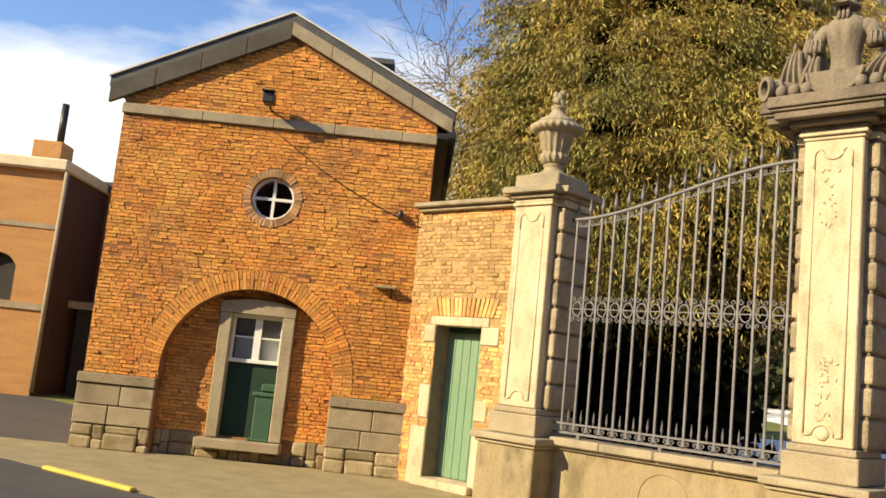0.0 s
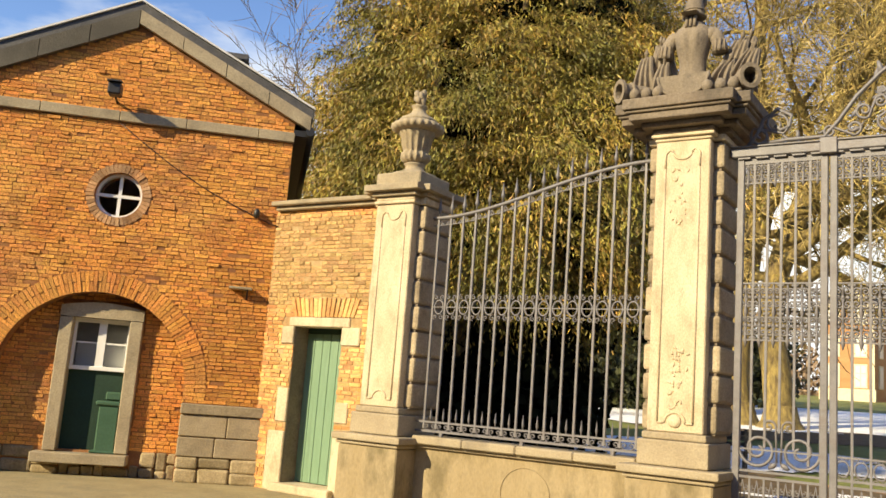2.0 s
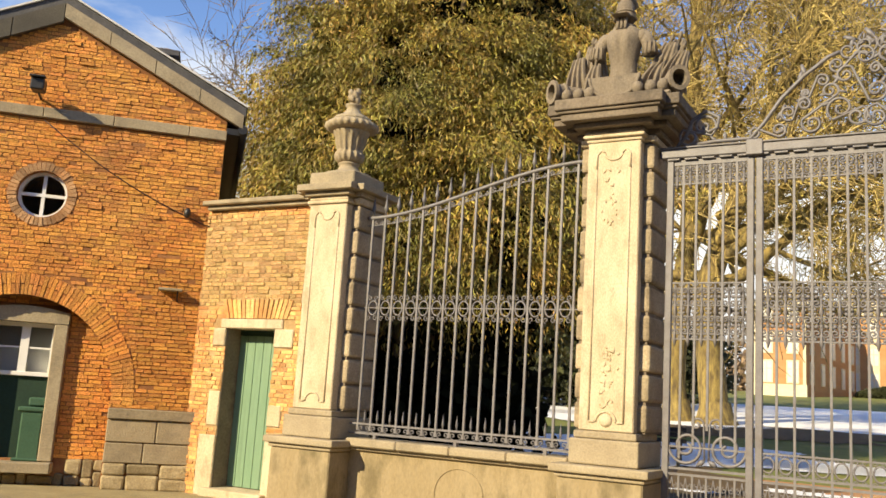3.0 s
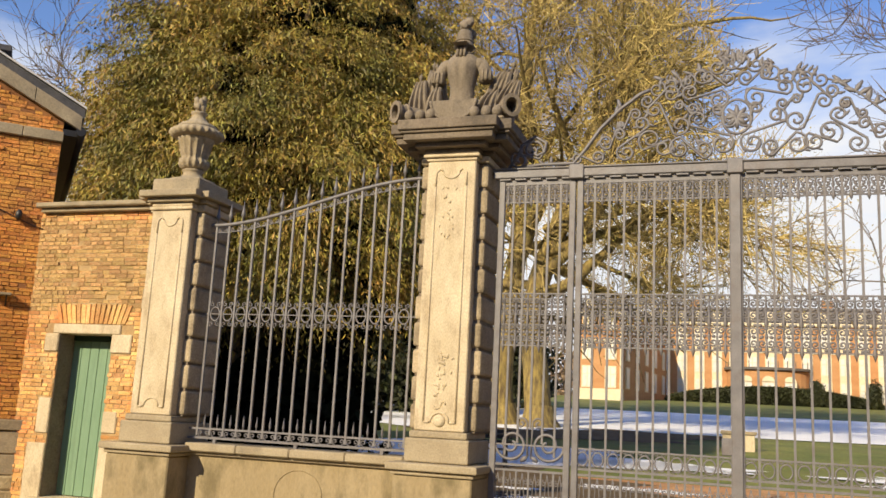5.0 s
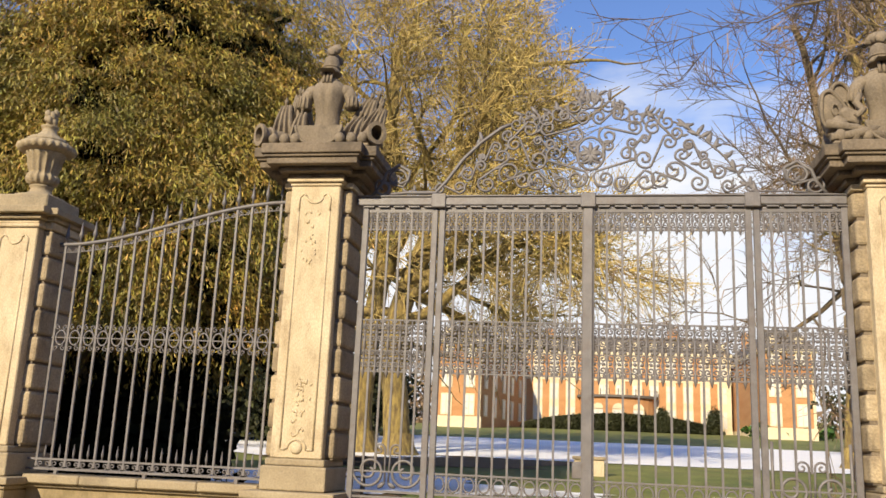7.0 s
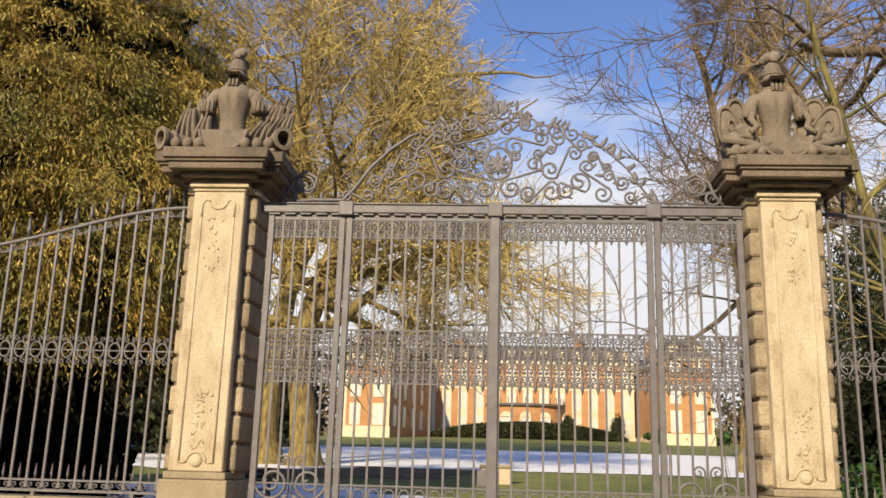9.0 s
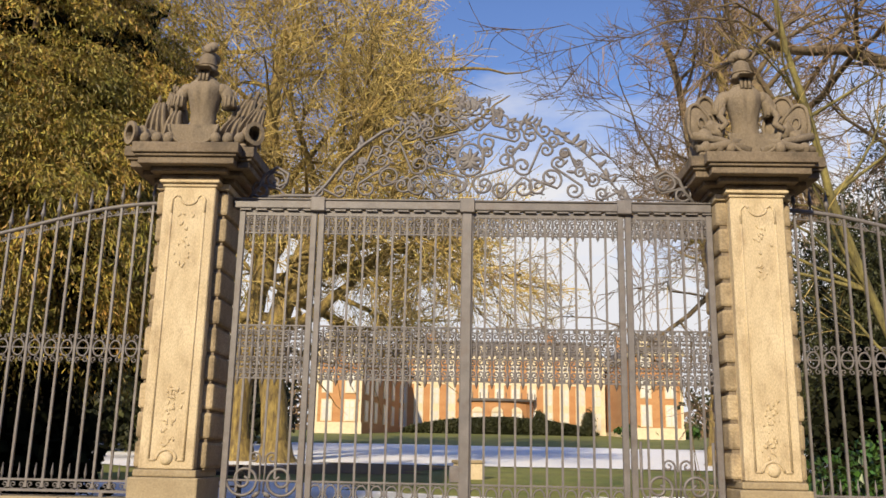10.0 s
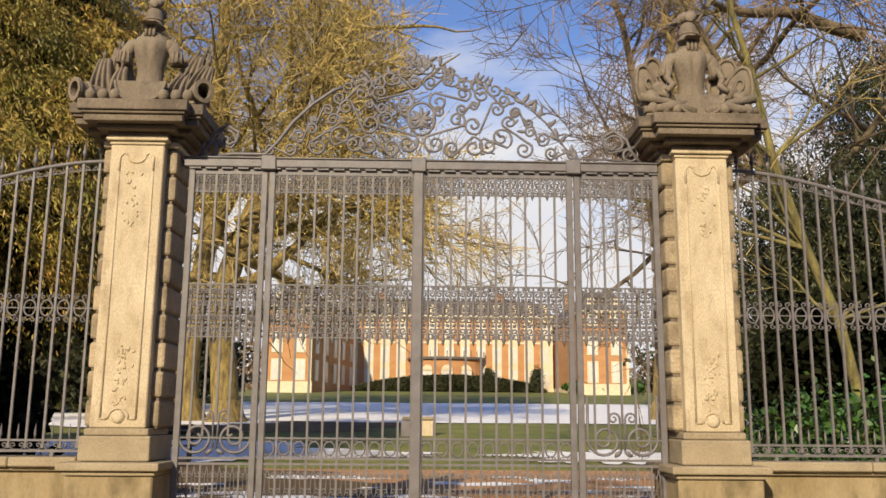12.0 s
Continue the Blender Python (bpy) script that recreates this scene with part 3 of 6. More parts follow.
allb = brick_rows(-HW + 0.003, -0.003, 1.11, 6.5, in_front, rb)
near = [b for b in allb if b[0] > -1.0 and b[1] < 3.2][:300]
rest = [b for b in allb if not (b[0] > -1.0 and b[1] < 3.2)] + [b for b in allb if b[0] > -1.0 and b[1] < 3.2][300:]
lay(rest, 0.0, rb, BRICK, house, "brickwork", "orange brick courses with worn lime joints")
lay_single(near, 0.0, rb, BRICK_ONE, house)


def in_niche(x, z):
    dx, dz = x - ARCH[0], z - ARCH[2]
    if (dz > 0 and math.hypot(dx, dz) > ARCH[3] - 0.01) or abs(dx) > ARCH[1] - 0.01:
        return False
    return not (-3.0 < x < -1.84 and z < 2.44)


lay(brick_rows(-3.75, -1.15, 0.37, 2.6, in_niche, rb), 0.28, rb, BRICK, house, "niche_brickwork", "worn orange brick infill of the niche")


def radial(cx, cz, r0, r1, a0, a1, n, y, rnd, two=False):
    verts, faces = [], []
    for i in range(n):
        t0, t1 = a0 + (a1 - a0) * (i + 0.07) / n, a0 + (a1 - a0) * (i + 0.93) / n
        cuts = [(r0, r1)] if not two or i % 2 else [(r0, (r0 + r1) / 2 - 0.005), ((r0 + r1) / 2 + 0.005, r1)]
        for q0, q1 in cuts:
            p = rnd.uniform(0.006, 0.02)
            k = len(verts)
            for t in (t0, t1):
                for yy in (y - p, y + 0.05):
                    for r in (q0, q1 + rnd.uniform(-0.012, 0.006)):
                        verts.append((cx + r * math.cos(t), yy, cz + r * math.sin(t)))
            faces += [tuple(k + j for j in f) for f in CUBE_F]
    return verts, faces


v, f = radial(ARCH[0], ARCH[2], ARCH[3] + 0.002, ARCH[3] + 0.30, math.radians(-5), math.radians(185), 84, 0.0, rb, True)
tagged(raw("arch_ring", v, f, BRICK, house, "ring of upright orange bricks over the niche"), kind="stuff")
v, f = radial(OC[0], OC[1], 0.335, 0.455, 0, 2 * math.pi, 44, -0.004, rb)
tagged(raw("window_ring", v, f, mat("greyed_ring_brick", (0.40, 0.20, 0.085), (0.47, 0.29, 0.15), 3, 60, 0.9, 0.6, 0.35, "island", 0.35), house, "ring of headers round the round window"), kind="stuff")

# flood lamp on the gable, iron bracket, dark rod for a cast shadow
lamp = thing("floodlight", HM @ pose(-2.59, -0.06, 5.36), "small black floodlight on the gable's stone band", "lamp")
lb = bmesh.new()
box(lb, -0.09, 0.09, -0.34, -0.12, 0.02, 0.2, bevel=0.02)
part("housing", lb, BLACK_METAL, lamp)
lb = bmesh.new()
tube(lb, [(0, 0.06, 0.0), (0, -0.1, 0.02), (0, -0.2, 0.05)], 0.02, 8)
part("arm", lb, BLACK_METAL, lamp)
part("visor", boxed(-0.1, 0.1, -0.4, -0.3, 0.19, 0.21), BLACK_METAL, lamp)
br = thing("iron_bracket", HM @ pose(-0.53, 0, 2.78), "small pale iron bracket fixed in the brickwork", "bracket")
part("shelf_bar", boxed(-0.16, 0.16, -0.16, 0.02, 0.0, 0.035, bevel=0.006), STONE_GREY, br)
bb = bmesh.new()
tube(bb, [(0.1, 0.0, -0.13), (0.1, -0.13, 0.0)], 0.012, 6)
part("strut", bb, BLACK_METAL, br)
# dark rod and end blob modelled in place of a lamp arm's shadow
cable = bmesh.new()
tube(cable, [(-2.5, -0.03, 5.05)] + [(-2.5 + 2.3 * k / 10, -0.03, 5.05 - 1.25 * k / 10 - 0.12 * math.sin(math.pi * k / 10)) for k in range(1, 11)] + [(0.0, -0.03, 3.75)], 0.007, 5)
shadow_rod = link("cable", cable, BLACK_METAL)
shadow_rod.matrix_world = HM
ins = bmesh.new()
blob(ins, (-0.42, -0.07, 3.93), (0.05, 0.06, 0.08))
part("shadow_head", ins, BLACK_METAL, shadow_rod)
tagged(shadow_rod, "thin dark rod standing in for a lamp arm shadow on the gable", "cable")

# ---- brick wall with the green door ----
gw = thing("garden_wall", pose(0, 0, 0), "worn pale brick wall with a stone-framed doorway", "wall", kind="structure")
wb = boxed(-10.0, -7.42, -0.04, 0.42, 0, 4.05)
wob = part("wall_core", wb, MORTAR_PALE, gw)
DX0, DX1, DZ1 = -8.93, -8.05, 2.30
carve(wob, [boxed(DX0, DX1, -0.4, 0.9, -0.2, DZ1)])
bm = bmesh.new()
box(bm, -9.51, -7.55, -0.2, 0.5, 4.06, 4.13, bevel=0.015)
box(bm, -9.46, -7.55, -0.13, 0.5, 4.0, 4.058, bevel=0.01)
part("coping", bm, STONE_GREY, gw, "grey stone coping on the wall")
part("lintel", boxed(DX0 - 0.10, DX1 + 0.13, -0.065, 0.35, DZ1 - 0.002, DZ1 + 0.13, bevel=0.012), STONE, gw, "pale stone door lintel")
for x0, x1 in ((DX0 - 0.22, DX0), (DX1, DX1 + 0.32)):
    part("impost", boxed(x0 - 0.003, x1 + 0.003, -0.067, 0.35, DZ1 - 0.25, DZ1 - 0.003, bevel=0.012), STONE, gw)
part("jamb_stone", boxed(DX0 - 0.2, DX0 + 0.004, -0.06, 0.35, 0.95, 1.42, bevel=0.012), STONE, gw)
part("jamb_stone", boxed(DX0 - 0.3, DX0 + 0.004, -0.065, 0.35, 0.0, 0.82, bevel=0.012), STONE, gw)
part("jamb_stone", boxed(DX1 - 0.004, DX1 + 0.22, -0.06, 0.35, 1.0, 1.28, bevel=0.012), STONE, gw)
part("jamb_stone", boxed(DX1 - 0.004, DX1 + 0.42, -0.06, 0.35, 0.0, 0.9, bevel=0.012), STONE, gw)
# dark lining added on the left reveal in place of its shade
part("reveal_shade_lining", boxed(DX0 + 0.005, DX0 + 0.012, -0.03, 0.255, 0.12, DZ1 - 0.01), STONE_DARK, gw, "thin dark lining standing in for shade on the doorway reveal")
part("threshold", boxed(DX0 - 0.1, DX1 + 0.1, -0.18, 0.5, 0.0, 0.12, bevel=0.015), STONE, gw)


def in_wall(x, z):
    if DX0 - 0.01 < x < DX1 + 0.01 and z < DZ1 + 0.13:
        return False
    if DX0 - 0.23 < x < DX1 + 0.33 and DZ1 - 0.26 < z < DZ1 + 0.14:
        return False
    if x < DX0 and ((0.95 < z < 1.43 and x > DX0 - 0.21) or (z < 0.83 and x > DX0 - 0.31)):
        return False
    if x > DX1 and ((0.99 < z < 1.29 and x < DX1 + 0.23) or z < 0.91):
        return False
    return not (DX0 - 0.02 < x < DX1 + 0.12 and DZ1 + 0.14 < z < DZ1 + 0.42)


wbr = brick_rows(-9.5, -7.53, 0.0, 3.98, in_wall, rb, 0.185, 0.045, 0.013)
top_b = [b for b in wbr if 2.6 <= b[1] <= 3.98]
lay([b for b in wbr if b[1] < 2.6] + top_b[300:], -0.04, rb, BRICK_PALE_REST, gw, "brickwork", "crumbling pale orange brick courses")
lay_single(top_b[:300], -0.04, rb, BRICK_PALE, gw)
verts, faces = [], []
for i in range(15):
    x = DX0 - 0.02 + i * 0.073
    k = len(verts)
    lean = (i - 7) * 0.012
    for xx in (0.004, 0.066):
        for yy in (-0.055 - rb.random() * 0.01, 0.02):
            for zz, s in ((DZ1 + 0.14, 0), (DZ1 + 0.40 + rb.uniform(-0.02, 0.02), lean)):
                verts.append((x + xx + s, yy, zz))
    faces += [tuple(k + j for j in f) for f in CUBE_F]
tagged(raw("relieving_arch", verts, faces, BRICK_PALE_REST, gw, "row of upright bricks over the lintel"), kind="stuff")
door = thing("green_door", pose((DX0 + DX1) / 2, 0.26, 0.12), "closed pale green boarded wooden door", "door", kind="structure")
w = (DX1 - DX0) / 6
for k in range(6):
    part("board", boxed(-(DX1 - DX0) / 2 + k * w + 0.003, -(DX1 - DX0) / 2 + (k + 1) * w - 0.003, 0, 0.045, 0.01, 2.1, bevel=0.005), DOOR_GREEN, door)
part("backing", boxed(-(DX1 - DX0) / 2, (DX1 - DX0) / 2, 0.05, 0.07, 0.0, 2.18), GREEN_DARK, door)
part("door_frame", boxed(-(DX1 - DX0) / 2, (DX1 - DX0) / 2, -0.02, 0.05, 2.105, 2.18), GREEN_DARK, door)
hb = bmesh.new()
blob(hb, (0.36, -0.03, 0.98), (0.025, 0.03, 0.025))
part("door_knob", hb, BLACK_METAL, door)


# ---- stone piers ----
GC = -0.05                 # middle of the gate
P2X, P3X, P1X = -3.27, 3.18, -7.12


def moulding(bm, x0, x1, y0, y1, rows):
    """Stacked slabs (z0, z1, overhang) round a rectangle."""
    for z0, z1, o in rows:
        box(bm, x0 - o, x1 + o, y0 - o, y1 + o, z0, z1, bevel=min(0.018, (z1 - z0) / 3), segs=2)


def panel_relief(bm, cx, y, z0, z1, rnd):
    """Raised frame with scrolled ends, and worn carved drops."""
    for s in (-1, 1):
        tube(bm, [(cx + s * 0.19, y, z0 + 0.02), (cx + s * 0.19, y, z1 - 0.28)], 0.013, 6)
        tube(bm, [(cx + s * 0.19, y, z1 - 0.28), (cx + s * 0.19, y, z1 - 0.12), (cx + s * 0.14, y, z1 - 0.06), (cx + s * 0.1, y, z1 - 0.1)], 0.014, 6)
        tube(bm, [(cx + s * 0.19, y, z0 + 0.02), (cx + s * 0.12, y, z0 + 0.02)], 0.014, 6)
    tube(bm, [(cx + 0.11 * math.cos(a), y, z0 + 0.02 + 0.11 * math.sin(a)) for a in [math.pi * k / 10 for k in range(11)]], 0.014, 6)
    tube(bm, [(cx - 0.1, y, z1 - 0.1)] + [(cx + 0.1 * math.cos(a), y, z1 - 0.1 + 0.08 * math.sin(a)) for a in [math.pi + math.pi * k / 8 for k in range(9)]], 0.014, 6)


def pier(x, tall, rnd, label, s1):
    """A gate pier: pedestal, base, rusticated core in courses, panelled pilaster, neck, cap."""
    p = thing("gate_pier", pose(x, 0, 0), label, "pillar", "stone gate piers")
    cw, cy0, cy1 = 0.40, -0.2, 0.42
    part("pedestal", boxed(-0.46, 0.46, -0.5, 0.5, 0, 0.79, bevel=0.015), DADO, p, "stained stone pedestal")
    bm = bmesh.new()
    moulding(bm, -0.46, 0.46, -0.5, 0.5, ((0.795, 0.84, 0.025), (0.845, 0.93, 0.075)))
    part("pedestal_cap", bm, STONE_GREY, p)
    bm = bmesh.new()
    moulding(bm, -0.38, 0.38, -0.40, 0.46, ((0.935, 1.2, 0.0), (1.203, 1.28, -0.035)))
    part("base", bm, STONE_GREY, p, "worn grey base block")
    n = round((s1 - 1.28) / 0.315)
    h = (s1 - 1.28) / n
    part("core", boxed(-cw + 0.02, cw - 0.02, cy0 + 0.02, cy1, 1.28, s1), STONE_DARK, p)
    for k in range(n):
        z = 1.28 + k * h
        part("rusticated_block", boxed(-cw - rnd.uniform(0.0, 0.025), cw + rnd.uniform(0.0, 0.025), cy0 - rnd.uniform(0, 0.012), cy1 + 0.03, z + 0.016, z + h - 0.016, bevel=0.034, segs=2), STONE_BLOCK, p)
    part("pilaster", boxed(-0.30, 0.30, -0.335, cy0 + 0.03, 1.283, s1, bevel=0.012), STONE, p, "pale panelled stone pilaster")
    bm = bmesh.new()
    panel_relief(bm, 0, -0.336, 1.36, s1 - 0.03, rnd)
    if tall:
        for zc, m in ((1.85, 44), (s1 - 0.62, 20)):
            for k in range(m):
                blob(bm, (rnd.gauss(0, 0.05), -0.335, zc + rnd.uniform(-0.33, 0.33)), (rnd.uniform(0.007, 0.018), 0.014, rnd.uniform(0.012, 0.04)), (0, rnd.uniform(-60, 60), 0), 1)
        blob(bm, (0, -0.335, 1.40), (0.075, 0.03, 0.075), sub=2)
    part("panel_carving", bm, STONE, p, "shallow worn carving on the panel")
    bm = bmesh.new()
    if tall:
        moulding(bm, -0.30, 0.30, -0.335, 0.3, ((s1 + 0.002, s1 + 0.04, 0.015), (s1 + 0.042, s1 + 0.08, 0.05)))
        moulding(bm, -cw, cw, cy0, cy1, ((s1 + 0.002, s1 + 0.078, 0.03),))
        part("neck", bm, STONE, p)
        z = s1 + 0.083
        for a, b, o in ((0, 0.06, 0.1), (0.062, 0.12, 0.2), (0.122, 0.2, 0.31), (0.202, 0.235, 0.34), (0.237, 0.36, 0.37)):
            part("cornice_course", boxed(-cw + 0.02 - o, cw - 0.02 + o, cy0 - o + 0.08, cy1 + o - 0.08, z + a, z + b, bevel=0.012, segs=2), STONE_DARK, p, "heavy moulded cornice of dark brown stone")
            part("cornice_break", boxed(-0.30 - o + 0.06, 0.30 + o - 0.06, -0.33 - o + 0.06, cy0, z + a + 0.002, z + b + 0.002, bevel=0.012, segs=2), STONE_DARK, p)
    else:
        moulding(bm, -0.30, 0.30, -0.335, 0.3, ((s1 + 0.002, s1 + 0.05, 0.03), (s1 + 0.052, s1 + 0.10, 0.01)))
        moulding(bm, -cw, cw, cy0, cy1, ((s1 + 0.002, s1 + 0.098, 0.02),))
        part("neck", bm, STONE, p)
        z = s1 + 0.102
        for a, b, o in ((0, 0.06, 0.06), (0.062, 0.15, 0.14)):
            part("cornice_course", boxed(-cw - o, cw + o, cy0 - o, cy1 + o, z + a, z + b, bevel=0.012, segs=2), STONE_GREY, p, "moulded grey cornice")
            part("cornice_break", boxed(-0.30 - o, 0.30 + o, -0.335 - o, cy0, z + a + 0.002, z + b + 0.002, bevel=0.012, segs=2), STONE_GREY, p)
    return p


rpz = random.Random(3)
pier(P1X, False, rpz, "lower sandstone gate pier with a panelled front beside the brick wall", 3.93)
pier(P2X, True, rpz, "tall sandstone gate pier with rusticated sides beside the gate", 4.44)
pier(P3X, True, rpz, "tall sandstone gate pier with rusticated sides beside the gate", 4.385)

# urn on the lower pier
urn = thing("stone_urn", pose(P1X, 0.04, 4.185), "weathered fluted stone urn with a lid on the pier", "urn")
part("urn_block", boxed(-0.36, 0.36, -0.36, 0.36, 0, 0.19, bevel=0.015), STONE_GREY, urn)
bm = bmesh.new()
lathe(bm, [(0.33, 0.192), (0.32, 0.215), (0.21, 0.25), (0.145, 0.29), (0.125, 0.34), (0.14, 0.36), (0.15, 0.375), (0.125, 0.39)], 28)
part("foot", bm, STONE_GREY, urn)
bm = bmesh.new()
lathe(bm, [(0.12, 0.39), (0.185, 0.42), (0.215, 0.47), (0.205, 0.52), (0.17, 0.55), (0.185, 0.58), (0.21, 0.66), (0.225, 0.75), (0.25, 0.81), (0.25, 0.825)], 84, flute=14, depth=0.16, zone=(0.41, 0.76))
part("bowl", bm, STONE_GREY, urn, "fluted bowl")
bm = bmesh.new()
lathe(bm, [(0.25, 0.826), (0.33, 0.845), (0.375, 0.88), (0.37, 0.92), (0.31, 0.955), (0.29, 0.965)], 88, flute=22, depth=0.1, zone=(0.84, 0.93))
part("rim", bm, STONE_GREY, urn, "gadrooned rim")
bm = bmesh.new()
lathe(bm, [(0.29, 0.966), (0.25, 1.02), (0.15, 1.07), (0.105, 1.12), (0.085, 1.17), (0.11, 1.19), (0.11, 1.21), (0.08, 1.22)], 64, flute=16, depth=0.06, zone=(0.99, 1.08))
part("lid", bm, STONE_GREY, urn)
bm = bmesh.new()
for k in range(9):
    a = k * 2.4
    blob(bm, (0.05 * math.cos(a), 0.05 * math.sin(a), 1.27 + k * 0.016), (0.04, 0.04, 0.065), (20 * math.cos(a), 20 * math.sin(a), 0), 2, 0.01, k)
part("flame_finial", bm, STONE_GREY, urn, "carved flame finial")


def barrel(bm, c0, c1):
    """A cannon barrel from c0 to its open mouth at c1."""
    d = (c1 - c0).normalized()
    u = d.orthogonal().normalized()
    w = d.cross(u)
    ln = (c1 - c0).length
    rings = []
    for t, r in ((0, 0.10), (0.45, 0.095), (0.7, 0.09), (0.72, 0.115), (0.76, 0.115), (0.78, 0.095), (0.9, 0.1), (0.94, 0.13), (1.0, 0.13), (1.0, 0.085), (0.7, 0.075)):
        rings.append([bm.verts.new(c0 + d * ln * t + (u * math.cos(2 * math.pi * k / 24) + w * math.sin(2 * math.pi * k / 24)) * r) for k in range(24)])
    for a, b in zip(rings, rings[1:]):
        for k in range(24):
            bm.faces.new((a[k], a[(k + 1) % 24], b[(k + 1) % 24], b[k]))
    bm.faces.new(rings[0])
    bm.faces.new(rings[-1][::-1])


def drape(bm, apex, left, right, folds, deep, thick=0.07, n=40, m=9):
    """A hanging flag cloth: from a gathered apex to a spread foot, folded and closed at the back."""
    a, l, r = Vector(apex), Vector(left), Vector(right)
    rows = []
    for v in range(m + 1):
        t = v / m
        row = []
        for back in (0, 1):
            for i in range(n + 1):
                u = i / n if not back else 1 - i / n
                foot = l.lerp(r, u)
                p = a.lerp(foot, t) + (l - r) * 0.4 * (0.5 - u) * (1 - t)
                w = deep * (0.25 + 0.75 * t) * math.cos(folds * 2 * math.pi * u + 0.8 * math.sin(3 * t))
                row.append(bm.verts.new(p + Vector((0, (thick if back else 0) + w - 0.06 * math.sin(math.pi * t), 0.025 * math.cos(folds * 4 * u) * t))))
        rows.append(row)
    k = len(rows[0])
    for p, q in zip(rows, rows[1:]):
        for i in range(k):
            bm.faces.new((p[i], p[(i + 1) % k], q[(i + 1) % k], q[i])).smooth = True
    bm.faces.new(rows[0])
    bm.faces.new(rows[-1][::-1])


def trophy(x, z_base, kind, seed):
    """A carved trophy of arms as one plain mesh: cuirass, helmet, flags or shields, cannon and balls."""
    r = random.Random(seed)
    bm = bmesh.new()
    box(bm, -0.70, 0.70, -0.44, 0.42, 0.0, 0.05, bevel=0.02)
    # cuirass: narrow waist, broad chest, belly muscles
    rows = []
    prof = [(0.02, 0.24, 0.20), (0.12, 0.215, 0.18), (0.22, 0.18, 0.15), (0.31, 0.165, 0.135), (0.40, 0.168, 0.138), (0.46, 0.185, 0.15), (0.52, 0.2, 0.158), (0.58, 0.215, 0.165), (0.64, 0.228, 0.168), (0.70, 0.232, 0.155), (0.75, 0.205, 0.13), (0.79, 0.14, 0.10), (0.82, 0.085, 0.08)]
    for z, a, b in prof:
        row = []
        for k in range(48):
            t = 2 * math.pi * k / 48
            fx, fy = math.cos(t), math.sin(t)
            chest = 1.0
            if fy < 0 and 0.5 < z < 0.72:
                chest = 1 + 0.24 * max(0, 1 - abs(abs(fx) - 0.4) * 2.6) * math.sin(math.pi * (z - 0.48) / 0.26) - 0.1 * max(0, 1 - abs(fx) * 6)
            if fy < 0 and 0.14 < z < 0.5:
                chest = 1 + 0.07 * math.cos(fx * 10) * math.cos((z - 0.26) * 42) - 0.09 * max(0, 1 - abs(fx) * 7)
            row.append(bm.verts.new((a * fx, b * fy * chest - 0.05, 0.12 + z)))
        rows.append(row)
    for p, q in zip(rows, rows[1:]):
        for k in range(48):
            bm.faces.new((p[k], p[(k + 1) % 48], q[(k + 1) % 48], q[k])).smooth = True
    bm.faces.new(rows[-1])
    for s in (-1, 1):        # shoulder caps and short flared sleeves, hollow at the end
        blob(bm, (s * 0.235, -0.04, 0.79), (0.095, 0.1, 0.085))
        tube(bm, [(s * 0.245, -0.04, 0.80), (s * 0.305, -0.05, 0.72), (s * 0.335, -0.06, 0.62), (s * 0.34, -0.06, 0.575), (s * 0.34, -0.06, 0.576), (s * 0.335, -0.06, 0.63)], [0.085, 0.082, 0.09, 0.1, 0.075, 0.06], 14)
        for k in range(4):
            a = -2.4 + k * 0.55
            tube(bm, [(s * 0.335 + 0.09 * math.cos(a), -0.06 + 0.09 * math.sin(a), 0.70), (s * 0.34 + 0.1 * math.cos(a), -0.06 + 0.1 * math.sin(a), 0.57)], 0.012, 5)
    tube(bm, [(0.13 * math.cos(2 * math.pi * k / 24), -0.05 + 0.10 * math.sin(2 * math.pi * k / 24), 0.915) for k in range(25)], 0.016, 6, cap=False)
    # hanging straps under a brimmed helmet, and its plume
    for k in (-1, 0, 1):
        tube(bm, [(k * 0.05, -0.185, 0.86), (k * 0.05, -0.17, 0.95), (k * 0.046, -0.13, 1.03)], 0.023, 6)
    tube(bm, [(0, 0.05, 0.88), (0, 0.05, 1.06)], 0.045, 10)
    lathe(bm, [(0.05, 1.0), (0.135, 1.005), (0.15, 1.02), (0.12, 1.04), (0.118, 1.08), (0.112, 1.15), (0.095, 1.2), (0.055, 1.235), (0.02, 1.245)], 24, (0, -0.04, 0))
    prism(bm, [(-0.29, 1.0), (-0.16, 0.998), (-0.16, 1.03)], -0.10, 0.10, "x")
    tube(bm, [(0.119 * math.cos(2 * math.pi * k / 24), -0.04 + 0.119 * math.sin(2 * math.pi * k / 24), 1.085) for k in range(25)], 0.012, 5, cap=False)
    for k in range(16):
        t = k / 15
        blob(bm, (0.05 * math.sin(7 * t), -0.10 + 0.26 * t, 1.25 + 0.09 * math.sin(math.pi * (0.1 + t * 0.9))), (0.07, 0.045, 0.055), (40 * t, 0, 0), 2, 0.02, k)
    # scalloped tongue of the skirt in front
    prism(bm, [(0.31 * math.cos(math.pi * k / 16), 0.27 - 0.24 * math.sin(math.pi * k / 16)) for k in range(17)], -0.40, -0.30)
    tube(bm, [(0.31 * math.cos(math.pi * k / 16), -0.40, 0.27 - 0.24 * math.sin(math.pi * k / 16)) for k in range(17)], 0.02, 6)
    blob(bm, (0, -0.16, 0.2), (0.30, 0.2, 0.14), sub=3, rough=0.02, seed=seed)
